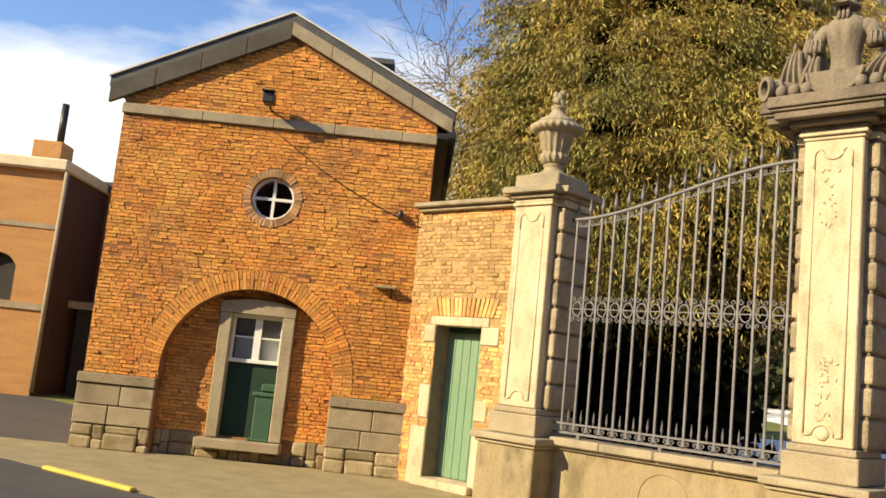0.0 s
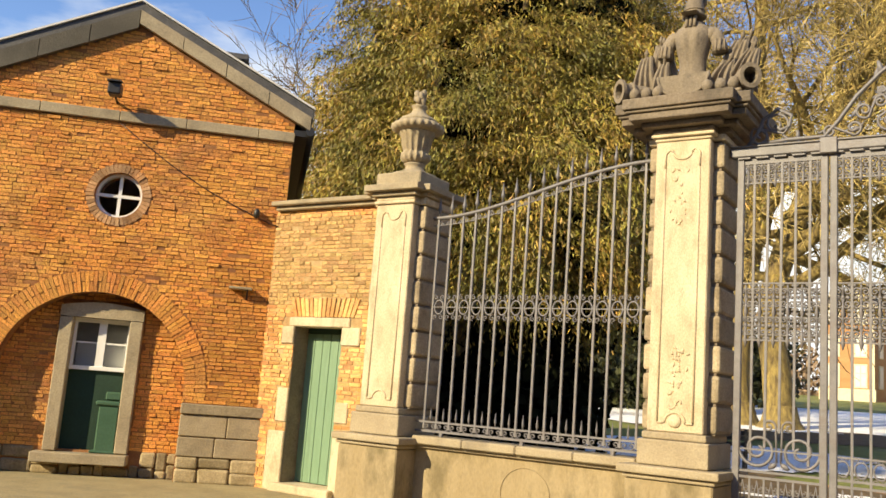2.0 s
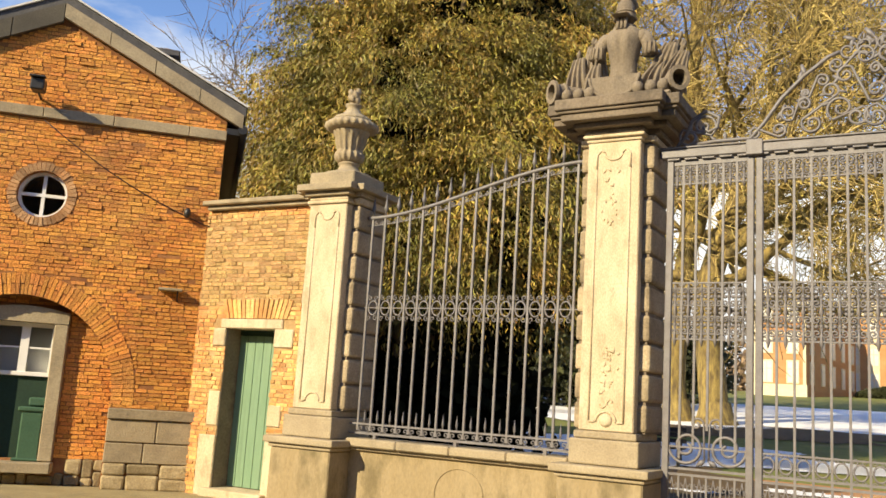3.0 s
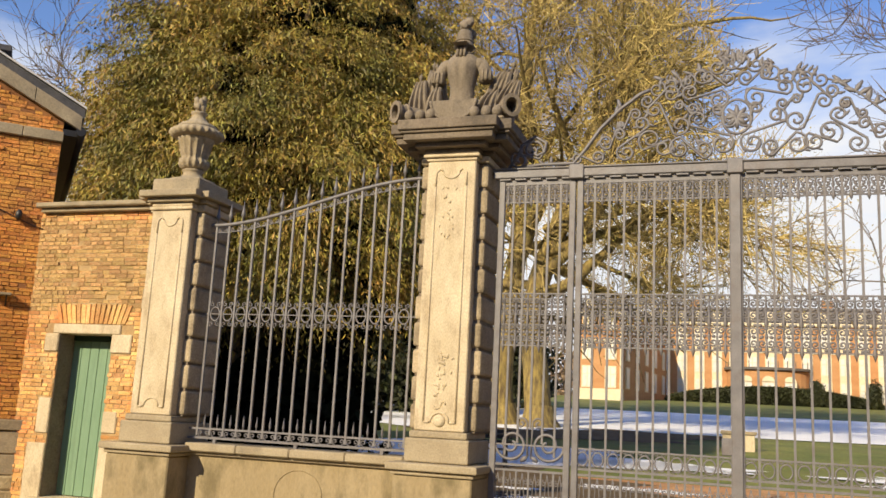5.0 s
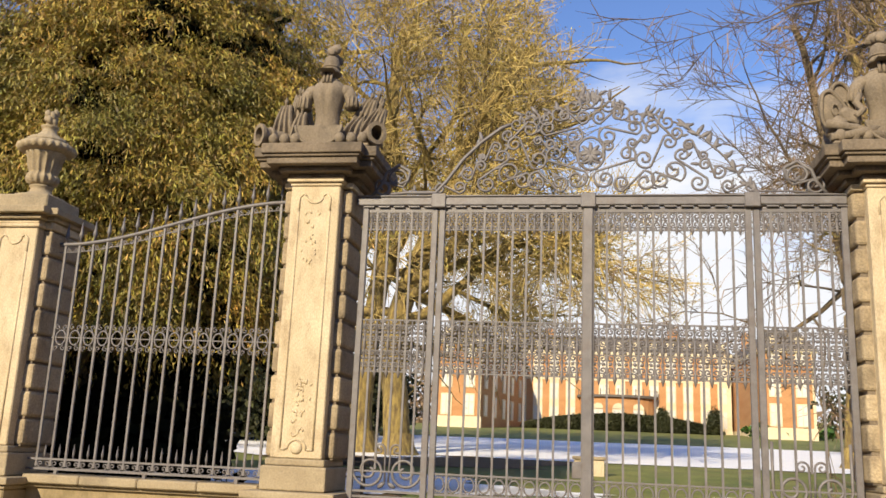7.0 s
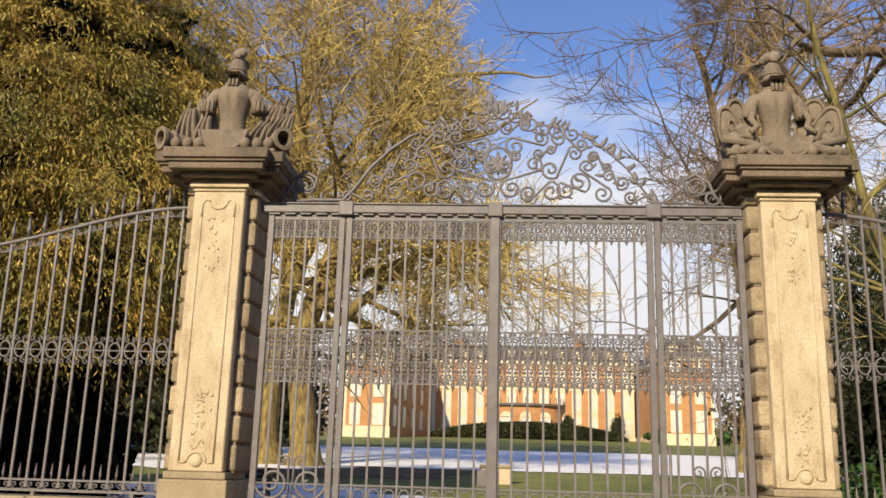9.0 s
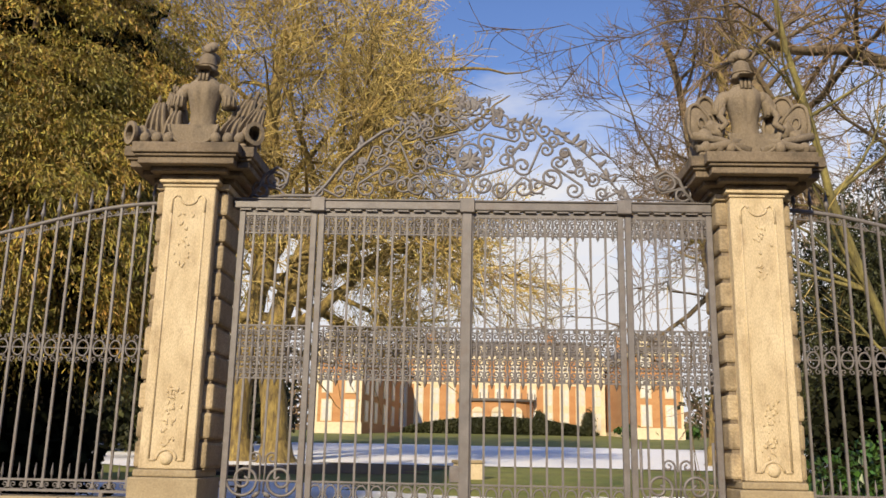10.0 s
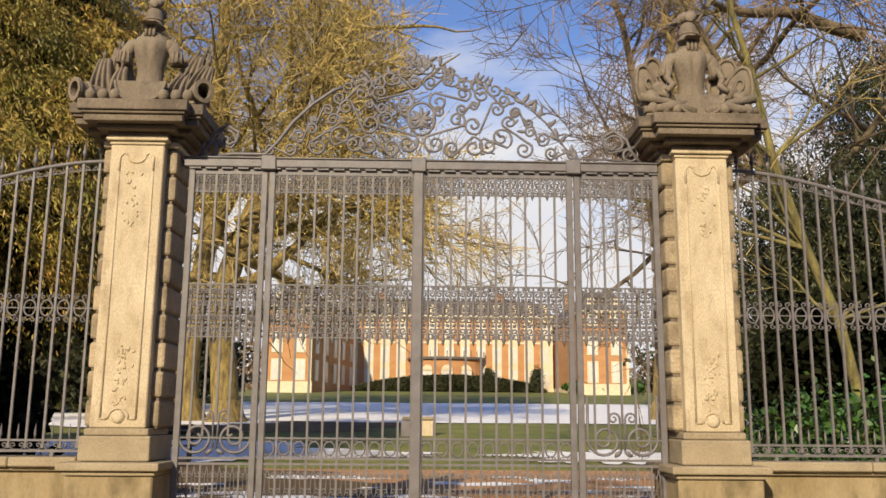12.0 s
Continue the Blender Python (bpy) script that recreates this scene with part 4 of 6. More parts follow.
    if kind == "flags":
        for s in (-1, 1):
            tilt = 0.0 if s < 0 else 0.13
            for ax, az, l, q, y, fo in ((0.42, 0.80, 0.16, 0.60, 0.0, 4), (0.50, 0.86, 0.30, 0.66, 0.1, 3), (0.60, 0.64, 0.40, 0.78, -0.13, 4), (0.34, 0.52, 0.20, 0.5, -0.2, 3)):
                ax, az = ax + tilt, az - 0.5 * tilt
                drape(bm, (s * ax, y + 0.08, az), (s * l, y, 0.16), (s * q, y, 0.12), fo, 0.045)
                top = Vector((s * ax, y + 0.08, az))
                d = (top - Vector((s * (l + q) / 2, y, 0.15))).normalized()
                tube(bm, [top - d * 0.2, top + d * 0.03, top + d * 0.04, top + d * 0.1], [0.02, 0.02, 0.035, 0.006], 6)
            barrel(bm, Vector((s * 0.40, 0.1, 0.2)), Vector((s * 0.80, -0.42, 0.165)))
    else:
        for s in (-1, 1):    # curved shields stood on end, with rolled rims, bosses and slots
            for cx, cz, w, h, y, lean in ((0.47, 0.46, 0.20, 0.36, 0.0, 8), (0.60, 0.40, 0.17, 0.30, -0.1, 20)):
                m = pose(s * cx, y, cz, 0, s * lean, s * -18)
                blob(bm, (s * cx, y, cz), (w, 0.09, h), (0, s * lean, s * -18), 3, 0.03, seed + s)
                tube(bm, [m @ Vector((w * 0.95 * math.cos(2 * math.pi * k / 28) * (1 + 0.1 * math.cos(8 * math.pi * k / 28)), -0.05, h * 0.95 * math.sin(2 * math.pi * k / 28))) for k in range(29)], 0.024, 6, cap=False)
                tube(bm, [m @ Vector((0.05 * math.cos(2 * math.pi * k / 14), -0.1, 0.05 + 0.07 * math.sin(2 * math.pi * k / 14))) for k in range(15)], 0.016, 5, cap=False)
            blob(bm, (s * 0.44, -0.22, 0.36), (0.13, 0.08, 0.09), (0, s * -30, 0), 3, 0.05, seed + 9 + s)
            blob(bm, (s * 0.58, -0.22, 0.27), (0.13, 0.09, 0.1), (0, s * 30, 0), 3, 0.05, seed + 5 + s)
            tube(bm, [(s * 0.30, -0.2, 0.62), (s * 0.36, -0.22, 0.52), (s * 0.30, -0.27, 0.42), (s * 0.40, -0.3, 0.34)], [0.03, 0.045, 0.04, 0.03], 8)
            tube(bm, [(s * 0.06, -0.38, 0.08), (s * 0.4, -0.36, 0.2), (s * 0.74, -0.3, 0.27)], [0.045, 0.04, 0.05], 8)
            tube(bm, [(s * 0.1, -0.34, 0.22), (s * 0.45, -0.4, 0.12), (s * 0.72, -0.4, 0.09)], [0.05, 0.05, 0.04], 8)
    for k in range(9):       # balls and rubble along the foot
        cx = -0.60 + 0.15 * k
        if abs(cx) > 0.25:
            blob(bm, (cx, -0.36 - r.uniform(0, 0.04), 0.11), (0.072, 0.072, 0.072), sub=2, rough=0.006, seed=k + seed)
    for s in (-1, 1):
        blob(bm, (s * 0.48, 0.18, 0.2), (0.2, 0.2, 0.18), sub=2, rough=0.04, seed=seed + 30)
    bmesh.ops.recalc_face_normals(bm, faces=bm.faces)
    ob = link("statue", bm, TROPHY)
    ob.matrix_world = pose(x, -0.04, z_base) @ Matrix.Diagonal((0.92, 0.95, 1.08, 1))
    return ob


tagged(trophy(P2X, 4.885, "flags", 5), "weathered stone trophy of arms with cuirass, helmet and flags", "statue")
tagged(trophy(P3X, 4.83, "shields", 9), "weathered stone trophy of arms with cuirass, helmet and shields", "statue")

# ---- dado walls under the railings ----
for x0, x1, lab in ((P1X + 0.46, P2X - 0.46, "stained low stone wall under the railing with an oval panel"), (P3X + 0.46, 9.0, "stained low stone wall under the railing")):
    dw = thing("low_wall", pose((x0 + x1) / 2, 0, 0), lab, "wall", kind="structure")
    h = (x1 - x0) / 2
    part("wall_body", boxed(-h, h, -0.08, 0.3, 0, 0.86), DADO, dw)
    n = 4
    for k in range(n):
        a, b = -h + 2 * h * k / n, -h + 2 * h * (k + 1) / n
        part("coping_stone", boxed(a + 0.003, b - 0.003, -0.20, 0.36, 0.863, 0.965, bevel=0.014), STONE_GREY, dw)
    part("coping_fillet", boxed(-h, h, -0.13, 0.33, 0.82, 0.862, bevel=0.008), STONE_GREY, dw)
    if x0 < 0:
        for cxo in (0.1,):
            ov = bmesh.new()
            tube(ov, [(cxo + 0.32 * math.cos(2 * math.pi * k / 36), -0.083, 0.42 + 0.3 * math.sin(2 * math.pi * k / 36)) for k in range(37)], 0.007, 5)
            part("oval_relief", ov, DADO, dw)

# ---- railing panels ----
def curve_z(u):
    """Height of the top rail at u metres from the tall pier's side."""
    t = min(1.0, max(0.0, u / 3.0))
    return 3.785 + 0.55 * (1 - t * t * (3 - 2 * t))


def flat_bar(x, z0, z1, w=0.026):
    bm = bmesh.new()
    box(bm, x - w / 2, x + w / 2, -w / 2, w / 2, z0, z1)
    return bm


def ring_mesh(rx, rz, r=0.011, n=20):
    bm = bmesh.new()
    tube(bm, [(rx * math.cos(2 * math.pi * k / n), 0, rz * math.sin(2 * math.pi * k / n)) for k in range(n + 1)], r, 5, cap=False)
    return bm


def spiral(cx, cz, r, turns, a0, sign, n=26, end=0.16):
    """Points from the rim of a scroll into its eye."""
    pts = []
    for k in range(n + 1):
        t = k / n
        rr = r * (1 - t * (1 - end))
        a = a0 + sign * turns * 2 * math.pi * t
        pts.append((cx + rr * math.cos(a), 0.0, cz + rr * math.sin(a)))
    return pts


def share(name, data, parent, m, label=""):
    ob = new(name, data)
    ob.parent = parent
    ob.matrix_basis = m
    if name in ("curl", "top_scroll", "foot_scroll", "top_ornament", "band_ornament", "lyre_ornament"):
        tagged(ob, kind="stuff")
    if label:
        tagged(ob, label)
    return ob


def mesh_of(bm, name, material):
    me = bpy.data.meshes.new(name)
    bm.to_mesh(me)
    bm.free()
    me.materials.append(material)
    return me


bm = bmesh.new()
tube(bm, [(0, 0, 0), (0, 0, 0.06), (0, 0, 0.075), (0, 0, 0.1), (0, 0, 0.13), (0, 0, 0.27)], [0.014, 0.014, 0.028, 0.028, 0.02, 0.002], 6)
FINIAL = mesh_of(bm, "finial", IRON)
RING = mesh_of(ring_mesh(0.062, 0.09), "ring", IRON)
bm = bmesh.new()
for s in (-1, 1):
    for q in (-1, 1):
        tube(bm, spiral(s * 0.045, q * 0.13, 0.036, 1.1, math.pi / 2 * q + math.pi * (s > 0), -s * q, 14), 0.008, 4)
CURLS = mesh_of(bm, "curl", IRON)
bm = bmesh.new()
tube(bm, [(0, 0, 0), (0, 0, 0.05), (0, 0, 0.07), (0, 0, 0.19)], [0.009, 0.009, 0.017, 0.002], 5)
SPIKE = mesh_of(bm, "spike", IRON)
bm = bmesh.new()
for s in (-1, 1):
    tube(bm, spiral(s * 0.042, 0.045, 0.036, 1.2, -math.pi / 2, s, 14), 0.008, 4)
tube(bm, [(-0.085, 0, 0.0), (0.085, 0, 0.0)], 0.006, 4)
FOOT = mesh_of(bm, "foot_scroll", IRON)
bm = bmesh.new()
for s in (-1, 1):
    tube(bm, spiral(s * 0.04, -0.05, 0.032, 1.2, math.pi / 2, -s, 14), 0.008, 4)
TOPC = mesh_of(bm, "top_scroll", IRON)


def railing(x_pier, sign, length, count, lab):
    """Iron railing on the low wall, from the tall pier outwards; sign: -1 to the west, 1 to the east."""
    p = thing("railing_panel", pose(x_pier, 0, 0.965), lab, "railing", "railing panels beside the gate")
    z0 = 0.965
    step = length / (count + 0.4)
    for k in range(count):
        u = step * (k + 0.7)
        x = sign * u
        zt = curve_z(u)
        part("bar", flat_bar(x, 0.09, zt - z0 - 0.01), IRON, p)
        share("finial", FINIAL, p, pose(x, 0, zt - z0 + 0.02))
        if k < count - 1:
            xm = x + sign * step / 2
            share("ring", RING, p, pose(xm, 0, 2.605 - z0) @ Matrix.Diagonal((step / 0.178, 1, 1, 1)))
            share("curl", CURLS, p, pose(xm, 0, 2.605 - z0) @ Matrix.Diagonal((step / 0.178, 1, 1, 1)))
            share("spike", SPIKE, p, pose(xm, 0, 0.17))
            share("foot_scroll", FOOT, p, pose(xm, 0, 0.075) @ Matrix.Diagonal((step / 0.178, 1, 1, 1)))
            share("top_scroll", TOPC, p, pose(xm, 0, curve_z(u + step / 2) - z0 - 0.03))
    bm = bmesh.new()
    tube(bm, [(sign * u, 0, curve_z(u) - z0) for u in [length * i / 30 for i in range(31)]], 0.026, 8)
    part("top_rail", bm, IRON, p)
    bm = bmesh.new()
    tube(bm, [(sign * u, 0, curve_z(u) - z0 - 0.1) for u in [length * i / 30 for i in range(31)]], 0.008, 4)
    part("lower_curve", bm, IRON, p)
    for z, w in ((0.06, 0.022), (0.175, 0.012)):
        part("bottom_rail", boxed(min(0, sign * length), max(0, sign * length), -w, w, z - 0.012, z + 0.012), IRON, p)
    part("band_rail", boxed(min(0, sign * length), max(0, sign * length), -0.008, 0.008, 2.605 - z0 - 0.006, 2.605 - z0 + 0.006), IRON, p)
    for q in (0.4, length / 2, length - 0.4):
        part("foot_block", boxed(sign * q - 0.02, sign * q + 0.02, -0.02, 0.02, -0.002, 0.05), IRON, p)
    return p


railing(P2X - 0.40, -1, 3.08, 16, "grey wrought iron railing with ring band and spear tips")
railing(P3X + 0.40, 1, 3.08, 16, "grey wrought iron railing with ring band and spear tips")

# ---- the gate ----
TOP = 4.33


def scroll_band(step, h, seed, dense=True):
    """Ornament of one bay: facing C scrolls, a bud and small leaves."""
    bm = bmesh.new()
    w = step / 2
    for s in (-1, 1):
        r = min(w * 0.52, h * 0.2)
        tube(bm, [(s * 0.012, 0, h * 0.5)] + spiral(s * w * 0.5, h * 0.70, r, 1.4, math.pi if s > 0 else 0, -s, 18), 0.0105, 4)
        tube(bm, [(s * 0.012, 0, h * 0.5)] + spiral(s * w * 0.5, h * 0.26, r, 1.4, math.pi if s > 0 else 0, s, 18), 0.0105, 4)
        if dense:
            blob(bm, (s * w * 0.55, 0, h * 0.49), (w * 0.34, 0.012, h * 0.075), (0, s * 35, 0), 1)
            blob(bm, (s * w * 0.7, 0, h * 0.92), (w * 0.24, 0.01, h * 0.08), (0, s * -40, 0), 1)
            blob(bm, (s * w * 0.7, 0, h * 0.05), (w * 0.24, 0.01, h * 0.08), (0, s * 40, 0), 1)
    blob(bm, (0, 0, h * 0.5), (0.02, 0.016, 0.03), sub=1)
    tube(bm, [(0, 0, h * 0.5), (0, 0, h * 0.86), (0, 0, h * 1.05)], [0.008, 0.014, 0.002], 5)
    tube(bm, [(0, 0, h * 0.5), (0, 0, h * 0.14), (0, 0, -h * 0.06), (0, 0, -h * 0.32)], [0.008, 0.014, 0.026, 0.002], 5)
    return bm


bm = bmesh.new()
for k in range(2):
    s = -1 if k else 1
    tube(bm, spiral(s * 0.045, 0.1, 0.04, 1.3, -math.pi / 2, s, 14), 0.007, 4)
    tube(bm, spiral(s * 0.045, 0.27, 0.035, 1.3, math.pi / 2, -s, 14), 0.007, 4)
    tube(bm, [(0, 0, 0.0), (s * 0.03, 0, 0.12), (s * 0.02, 0, 0.26), (0, 0, 0.36)], 0.007, 4)
LYRE = mesh_of(bm, "lyre_ornament", IRON)


def gate_leaf(name, x0, x1, bars, lab, side=False):
    p = thing(name, pose((x0 + x1) / 2, 0, 0.06), lab, "gate", "wrought iron gate panels")
    zb = 0.06
    h = (x1 - x0) / 2
    step = 2 * h / (bars + 1)
    for s in (-1, 1):
        part("stile", boxed(s * h - 0.035, s * h + 0.035, -0.03, 0.03, 0.0, 4.21, bevel=0.006), IRON, p)
    for z, t in ((4.17, 0.03), (3.93, 0.008), (2.84, 0.008), (2.24, 0.008), (1.12, 0.009), (0.90, 0.012), (0.84, 0.012), (0.42, 0.012), (0.03, 0.03)):
        part("rail", boxed(-h + 0.035, h - 0.035, -0.014, 0.014, z - t, z + t), IRON, p)
    bays = [-h + step * (k + 0.5) for k in range(bars + 1)]
    top = mesh_of(scroll_band(step, 0.22, 1), "top_ornament", IRON)
    mid = mesh_of(scroll_band(step, 0.29, 2), "band_ornament", IRON)
    cir = mesh_of(ring_mesh(min(step * 0.36, 0.06), 0.075, 0.01), "ring", IRON)
    xs = [-h + step * (k + 1) for k in range(bars)]
    for k, x in enumerate(xs):
        lift = 0.98 if side and 0 < k < bars - 1 else 0.06
        if side:
            lift = (1.0, 1.14, 1.3, 1.14, 1.0)[min(4, round(k * 4 / max(1, bars - 1)))]
        part("bar", flat_bar(x, lift, 4.15, 0.024), IRON, p)
        if side:
            part("bar", flat_bar(x, 0.06, 0.84, 0.02), IRON, p)
    for x in bays:
        share("top_ornament", top, p, pose(x, 0, 3.94))
        share("band_ornament", mid, p, pose(x, 0, 2.25))
        share("band_ornament", mid, p, pose(x, 0, 2.55))
        if not side:
            share("ring", cir, p, pose(x, 0, 1.01))
            share("curl", CURLS, p, pose(x, 0, 1.01) @ Matrix.Diagonal((step / 0.19, 1, 0.75, 1)))
        share("lyre_ornament", LYRE, p, pose(x, 0, 0.45) @ Matrix.Diagonal((step / 0.178, 1, 1, 1)))
    if side:                 # large scrolls at the foot of the fixed panels
        bm = bmesh.new()
        for s in (-1, 1):
            tube(bm, [(s * 0.395, 0, 1.62), (s * 0.395, 0, 1.2)] + spiral(s * 0.205, 1.125, 0.19, 1.7, 0 if s > 0 else math.pi, -s, 36), 0.017, 6)
            tube(bm, [(s * 0.02, 0, 1.0), (s * 0.03, 0, 1.3)] + spiral(s * 0.10, 1.36, 0.07, 1.3, math.pi if s > 0 else 0, -s, 20), 0.012, 6)
            leaf_at = (s * 0.06, 0, 0.97)
            blob(bm, leaf_at, (0.06, 0.012, 0.03), (0, s * 35, 0), 1)
        part("foot_scrollwork", bm, IRON, p, "large iron scrolls at the panel's foot")
    return p


G1, G2, G3 = -1.83, -0.075, 1.745
gate_leaf("gate_side_panel", -2.72, G1 - 0.045, 5, "fixed wrought iron side panel with scrolled foot", True)
gate_leaf("gate_leaf", G1 + 0.045, G2 - 0.03, 9, "closed grey wrought iron gate leaf with scrolled bands")
gate_leaf("gate_leaf", G2 + 0.04, G3 - 0.045, 9, "closed grey wrought iron gate leaf with scrolled bands")
gate_leaf("gate_side_panel", G3 + 0.045, 2.72, 5, "fixed wrought iron side panel with scrolled foot", True)
lock = thing("gate_stop", pose(G2, 0, 0), "plain iron stop post between the closed gate leaves", "post")
part("stop_post", boxed(-0.055, 0.055, -0.055, -0.032, 0.06, 4.27, bevel=0.006), IRON, lock)
part("lock_box", boxed(-0.16, 0.05, -0.036, 0.03, 1.2, 1.38, bevel=0.01), IRON, lock)
part("post_foot", boxed(-0.05, 0.05, -0.05, 0.03, 0.0, 0.062), IRON, lock)

beam = thing("gate_beam", pose(GC, 0, 4.28), "grey iron beam across the top of the gate", "beam")
part("beam_bar", boxed(-2.78, 2.80, -0.06, 0.06, 0.0, 0.10, bevel=0.01), IRON, beam)
part("beam_lip", boxed(-2.78, 2.80, -0.075, 0.075, 0.102, 0.12, bevel=0.004), IRON, beam)
for k in range(30):
    xx = -2.7 + k * 0.186
    part("dentil", boxed(xx, xx + 0.13, -0.05, -0.01, -0.022, -0.006), IRON, beam)
for x in (G1, G2, G3):
    part("joint_block", boxed(x - GC - 0.085, x - GC + 0.085, -0.085, 0.085, -0.03, 0.14, bevel=0.008), IRON, beam)

# ---- overthrow of scrolls above the gate ----
ov = thing("gate_overthrow", pose(GC, 0, 4.40), "ornate wrought iron overthrow of scrolls and leaves above the gate", "ironwork")
ro = random.Random(17)


def leafy(bm, x, z, a, s):
    blob(bm, (x + s * 0.6 * math.cos(a), 0, z + s * 0.6 * math.sin(a)), (s, 0.014, s * 0.32), (0, -math.degrees(a), 0), 1)


def s_scroll(p, q, r, sign):
    """An S-shaped bar from near p to near q, rolled up at both ends."""
    a = math.atan2(q[1] - p[1], q[0] - p[0])
    one = spiral(p[0], p[1], r, 1.4, a + sign * math.pi / 2, sign, 22)
    two = spiral(q[0], q[1], r * 0.8, 1.4, a - sign * math.pi / 2, sign, 22)
    return one[::-1] + two


half = [((0.16, 0.22), (0.42, 0.52), 0.13, 1), ((0.62, 0.18), (0.36, 0.16), 0.13, -1), ((0.62, 0.46), (0.9, 0.66), 0.12, -1),
        ((0.95, 0.3), (0.8, 0.2), 0.14, 1), ((1.22, 0.16), (1.05, 0.5), 0.11, -1), ((0.2, 0.75), (0.5, 0.86), 0.12, 1),
        ((0.1, 1.0), (0.3, 1.02), 0.09, -1), ((1.45, 0.3), (1.3, 0.38), 0.09, 1), ((1.55, 0.12), (1.78, 0.1), 0.08, -1),
        ((0.72, 0.85), (0.98, 0.78), 0.1, 1), ((0.08, 0.5), (0.2, 0.62), 0.09, -1), ((2.32, 0.24), (2.48, 0.12), 0.14, -1),
        ((1.12, 0.62), (1.28, 0.5), 0.07, 1), ((0.48, 0.66), (0.62, 0.7), 0.07, -1)]
for s in (-1, 1):
    for p, q, r, sg in half:
        bm = bmesh.new()
        pts = s_scroll((s * p[0], p[1] * 0.98), (s * q[0], q[1] * 0.98), r, sg * s)
        tube(bm, pts, 0.0155, 5)
        for k in range(3):
            i = ro.randrange(8, len(pts) - 8)
            leafy(bm, pts[i][0], pts[i][2], ro.uniform(0, 6.28), ro.uniform(0.035, 0.075))
        part("scroll", bm, IRON, ov)
    # sweeping bar up each flank, with leaves along it
    bm = bmesh.new()
    sweep = [(2.5, 0.02), (2.2, 0.05), (1.83, 0.05), (1.7, 0.2), (1.52, 0.46), (1.3, 0.68), (1.06, 0.86), (0.95, 0.9)]
    tube(bm, [(s * x, 0, z) for x, z in sweep], 0.022 if s < 0 else 0.012, 6)
    for k in range(26 if s > 0 else 4):
        i = ro.randrange(2, len(sweep) - 1)
        t = ro.random()
        x, z = sweep[i][0] + (sweep[i - 1][0] - sweep[i][0]) * t, sweep[i][1] + (sweep[i - 1][1] - sweep[i][1]) * t
        leafy(bm, s * x, z, ro.uniform(0, 3.14), ro.uniform(0.05, 0.1))
    part("sweeping_bar", bm, IRON, ov)
    bm = bmesh.new()
    crest = [(0.95, 0.9), (0.8, 0.98), (0.62, 0.98), (0.45, 1.02), (0.3, 1.12), (0.12, 1.2), (0.0, 1.24)]
    for k in range(len(crest) - 1):
        x, z = (crest[k][0] + crest[k + 1][0]) / 2, (crest[k][1] + crest[k + 1][1]) / 2
        tube(bm, spiral(s * x, z - 0.04, 0.1 + 0.02 * (k % 2), 1.5, math.pi / 2 + s * 0.6, s, 20), 0.014, 5)
    for k in range(30):
        i = ro.randrange(1, len(crest))
        leafy(bm, s * crest[i][0] + ro.uniform(-0.1, 0.1), crest[i][1] + ro.uniform(-0.06, 0.05), ro.uniform(0.2, 2.9), ro.uniform(0.04, 0.09))
    tagged(part("crest", bm, IRON, ov, "leafy iron crest"), kind="stuff")
    bm = bmesh.new()
    tube(bm, [(s * 2.62, 0, 0.0), (s * 2.5, 0, 0.16), (s * 2.45, 0, 0.3), (s * 2.3, 0, 0.4), (s * 2.16, 0, 0.32), (s * 2.18, 0, 0.2), (s * 2.27, 0, 0.16), (s * 2.33, 0, 0.22)], 0.022, 6)
    part("end_scroll", bm, IRON, ov)
bm = bmesh.new()
tube(bm, [(0.16 * math.cos(2 * math.pi * k / 24), 0, 0.52 + 0.2 * math.sin(2 * math.pi * k / 24)) for k in range(25)], 0.016, 5)
for k in range(8):
    leafy(bm, 0, 0.52, k * math.pi / 4, 0.1)
tagged(part("middle_medallion", bm, IRON, ov), kind="stuff")


# ---- the far mansion ----
MZ = 4.72


def far_window(parent, x, y, z, w, h, arched=False, ny=-1):
    wn_ = part("window", boxed(x - w / 2 - 0.16, x + w / 2 + 0.16, y - 0.09, y + 0.02, z - 0.14, z + h + 0.18), CH_STONE, parent)
    part("pane", boxed(x - w / 2, x + w / 2, y - 0.10, y - 0.084, z, z + h), FAR_PANE, wn_)
    part("frame", boxed(x - 0.05, x + 0.05, y - 0.125, y - 0.102, z, z + h), CH_STONE, wn_)
    part("frame", boxed(x - w / 2, x + w / 2, y - 0.13, y - 0.104, z + h * 0.62, z + h * 0.62 + 0.09), CH_STONE, wn_)
    if arched:
        bm = bmesh.new()
        prism(bm, [(x + (w / 2 + 0.16) * math.cos(math.pi * k / 10), z + h + 0.1 + (w / 2 + 0.16) * math.sin(math.pi * k / 10)) for k in range(11)], y - 0.09, y + 0.02)
        part("arch", bm, CH_STONE, wn_)


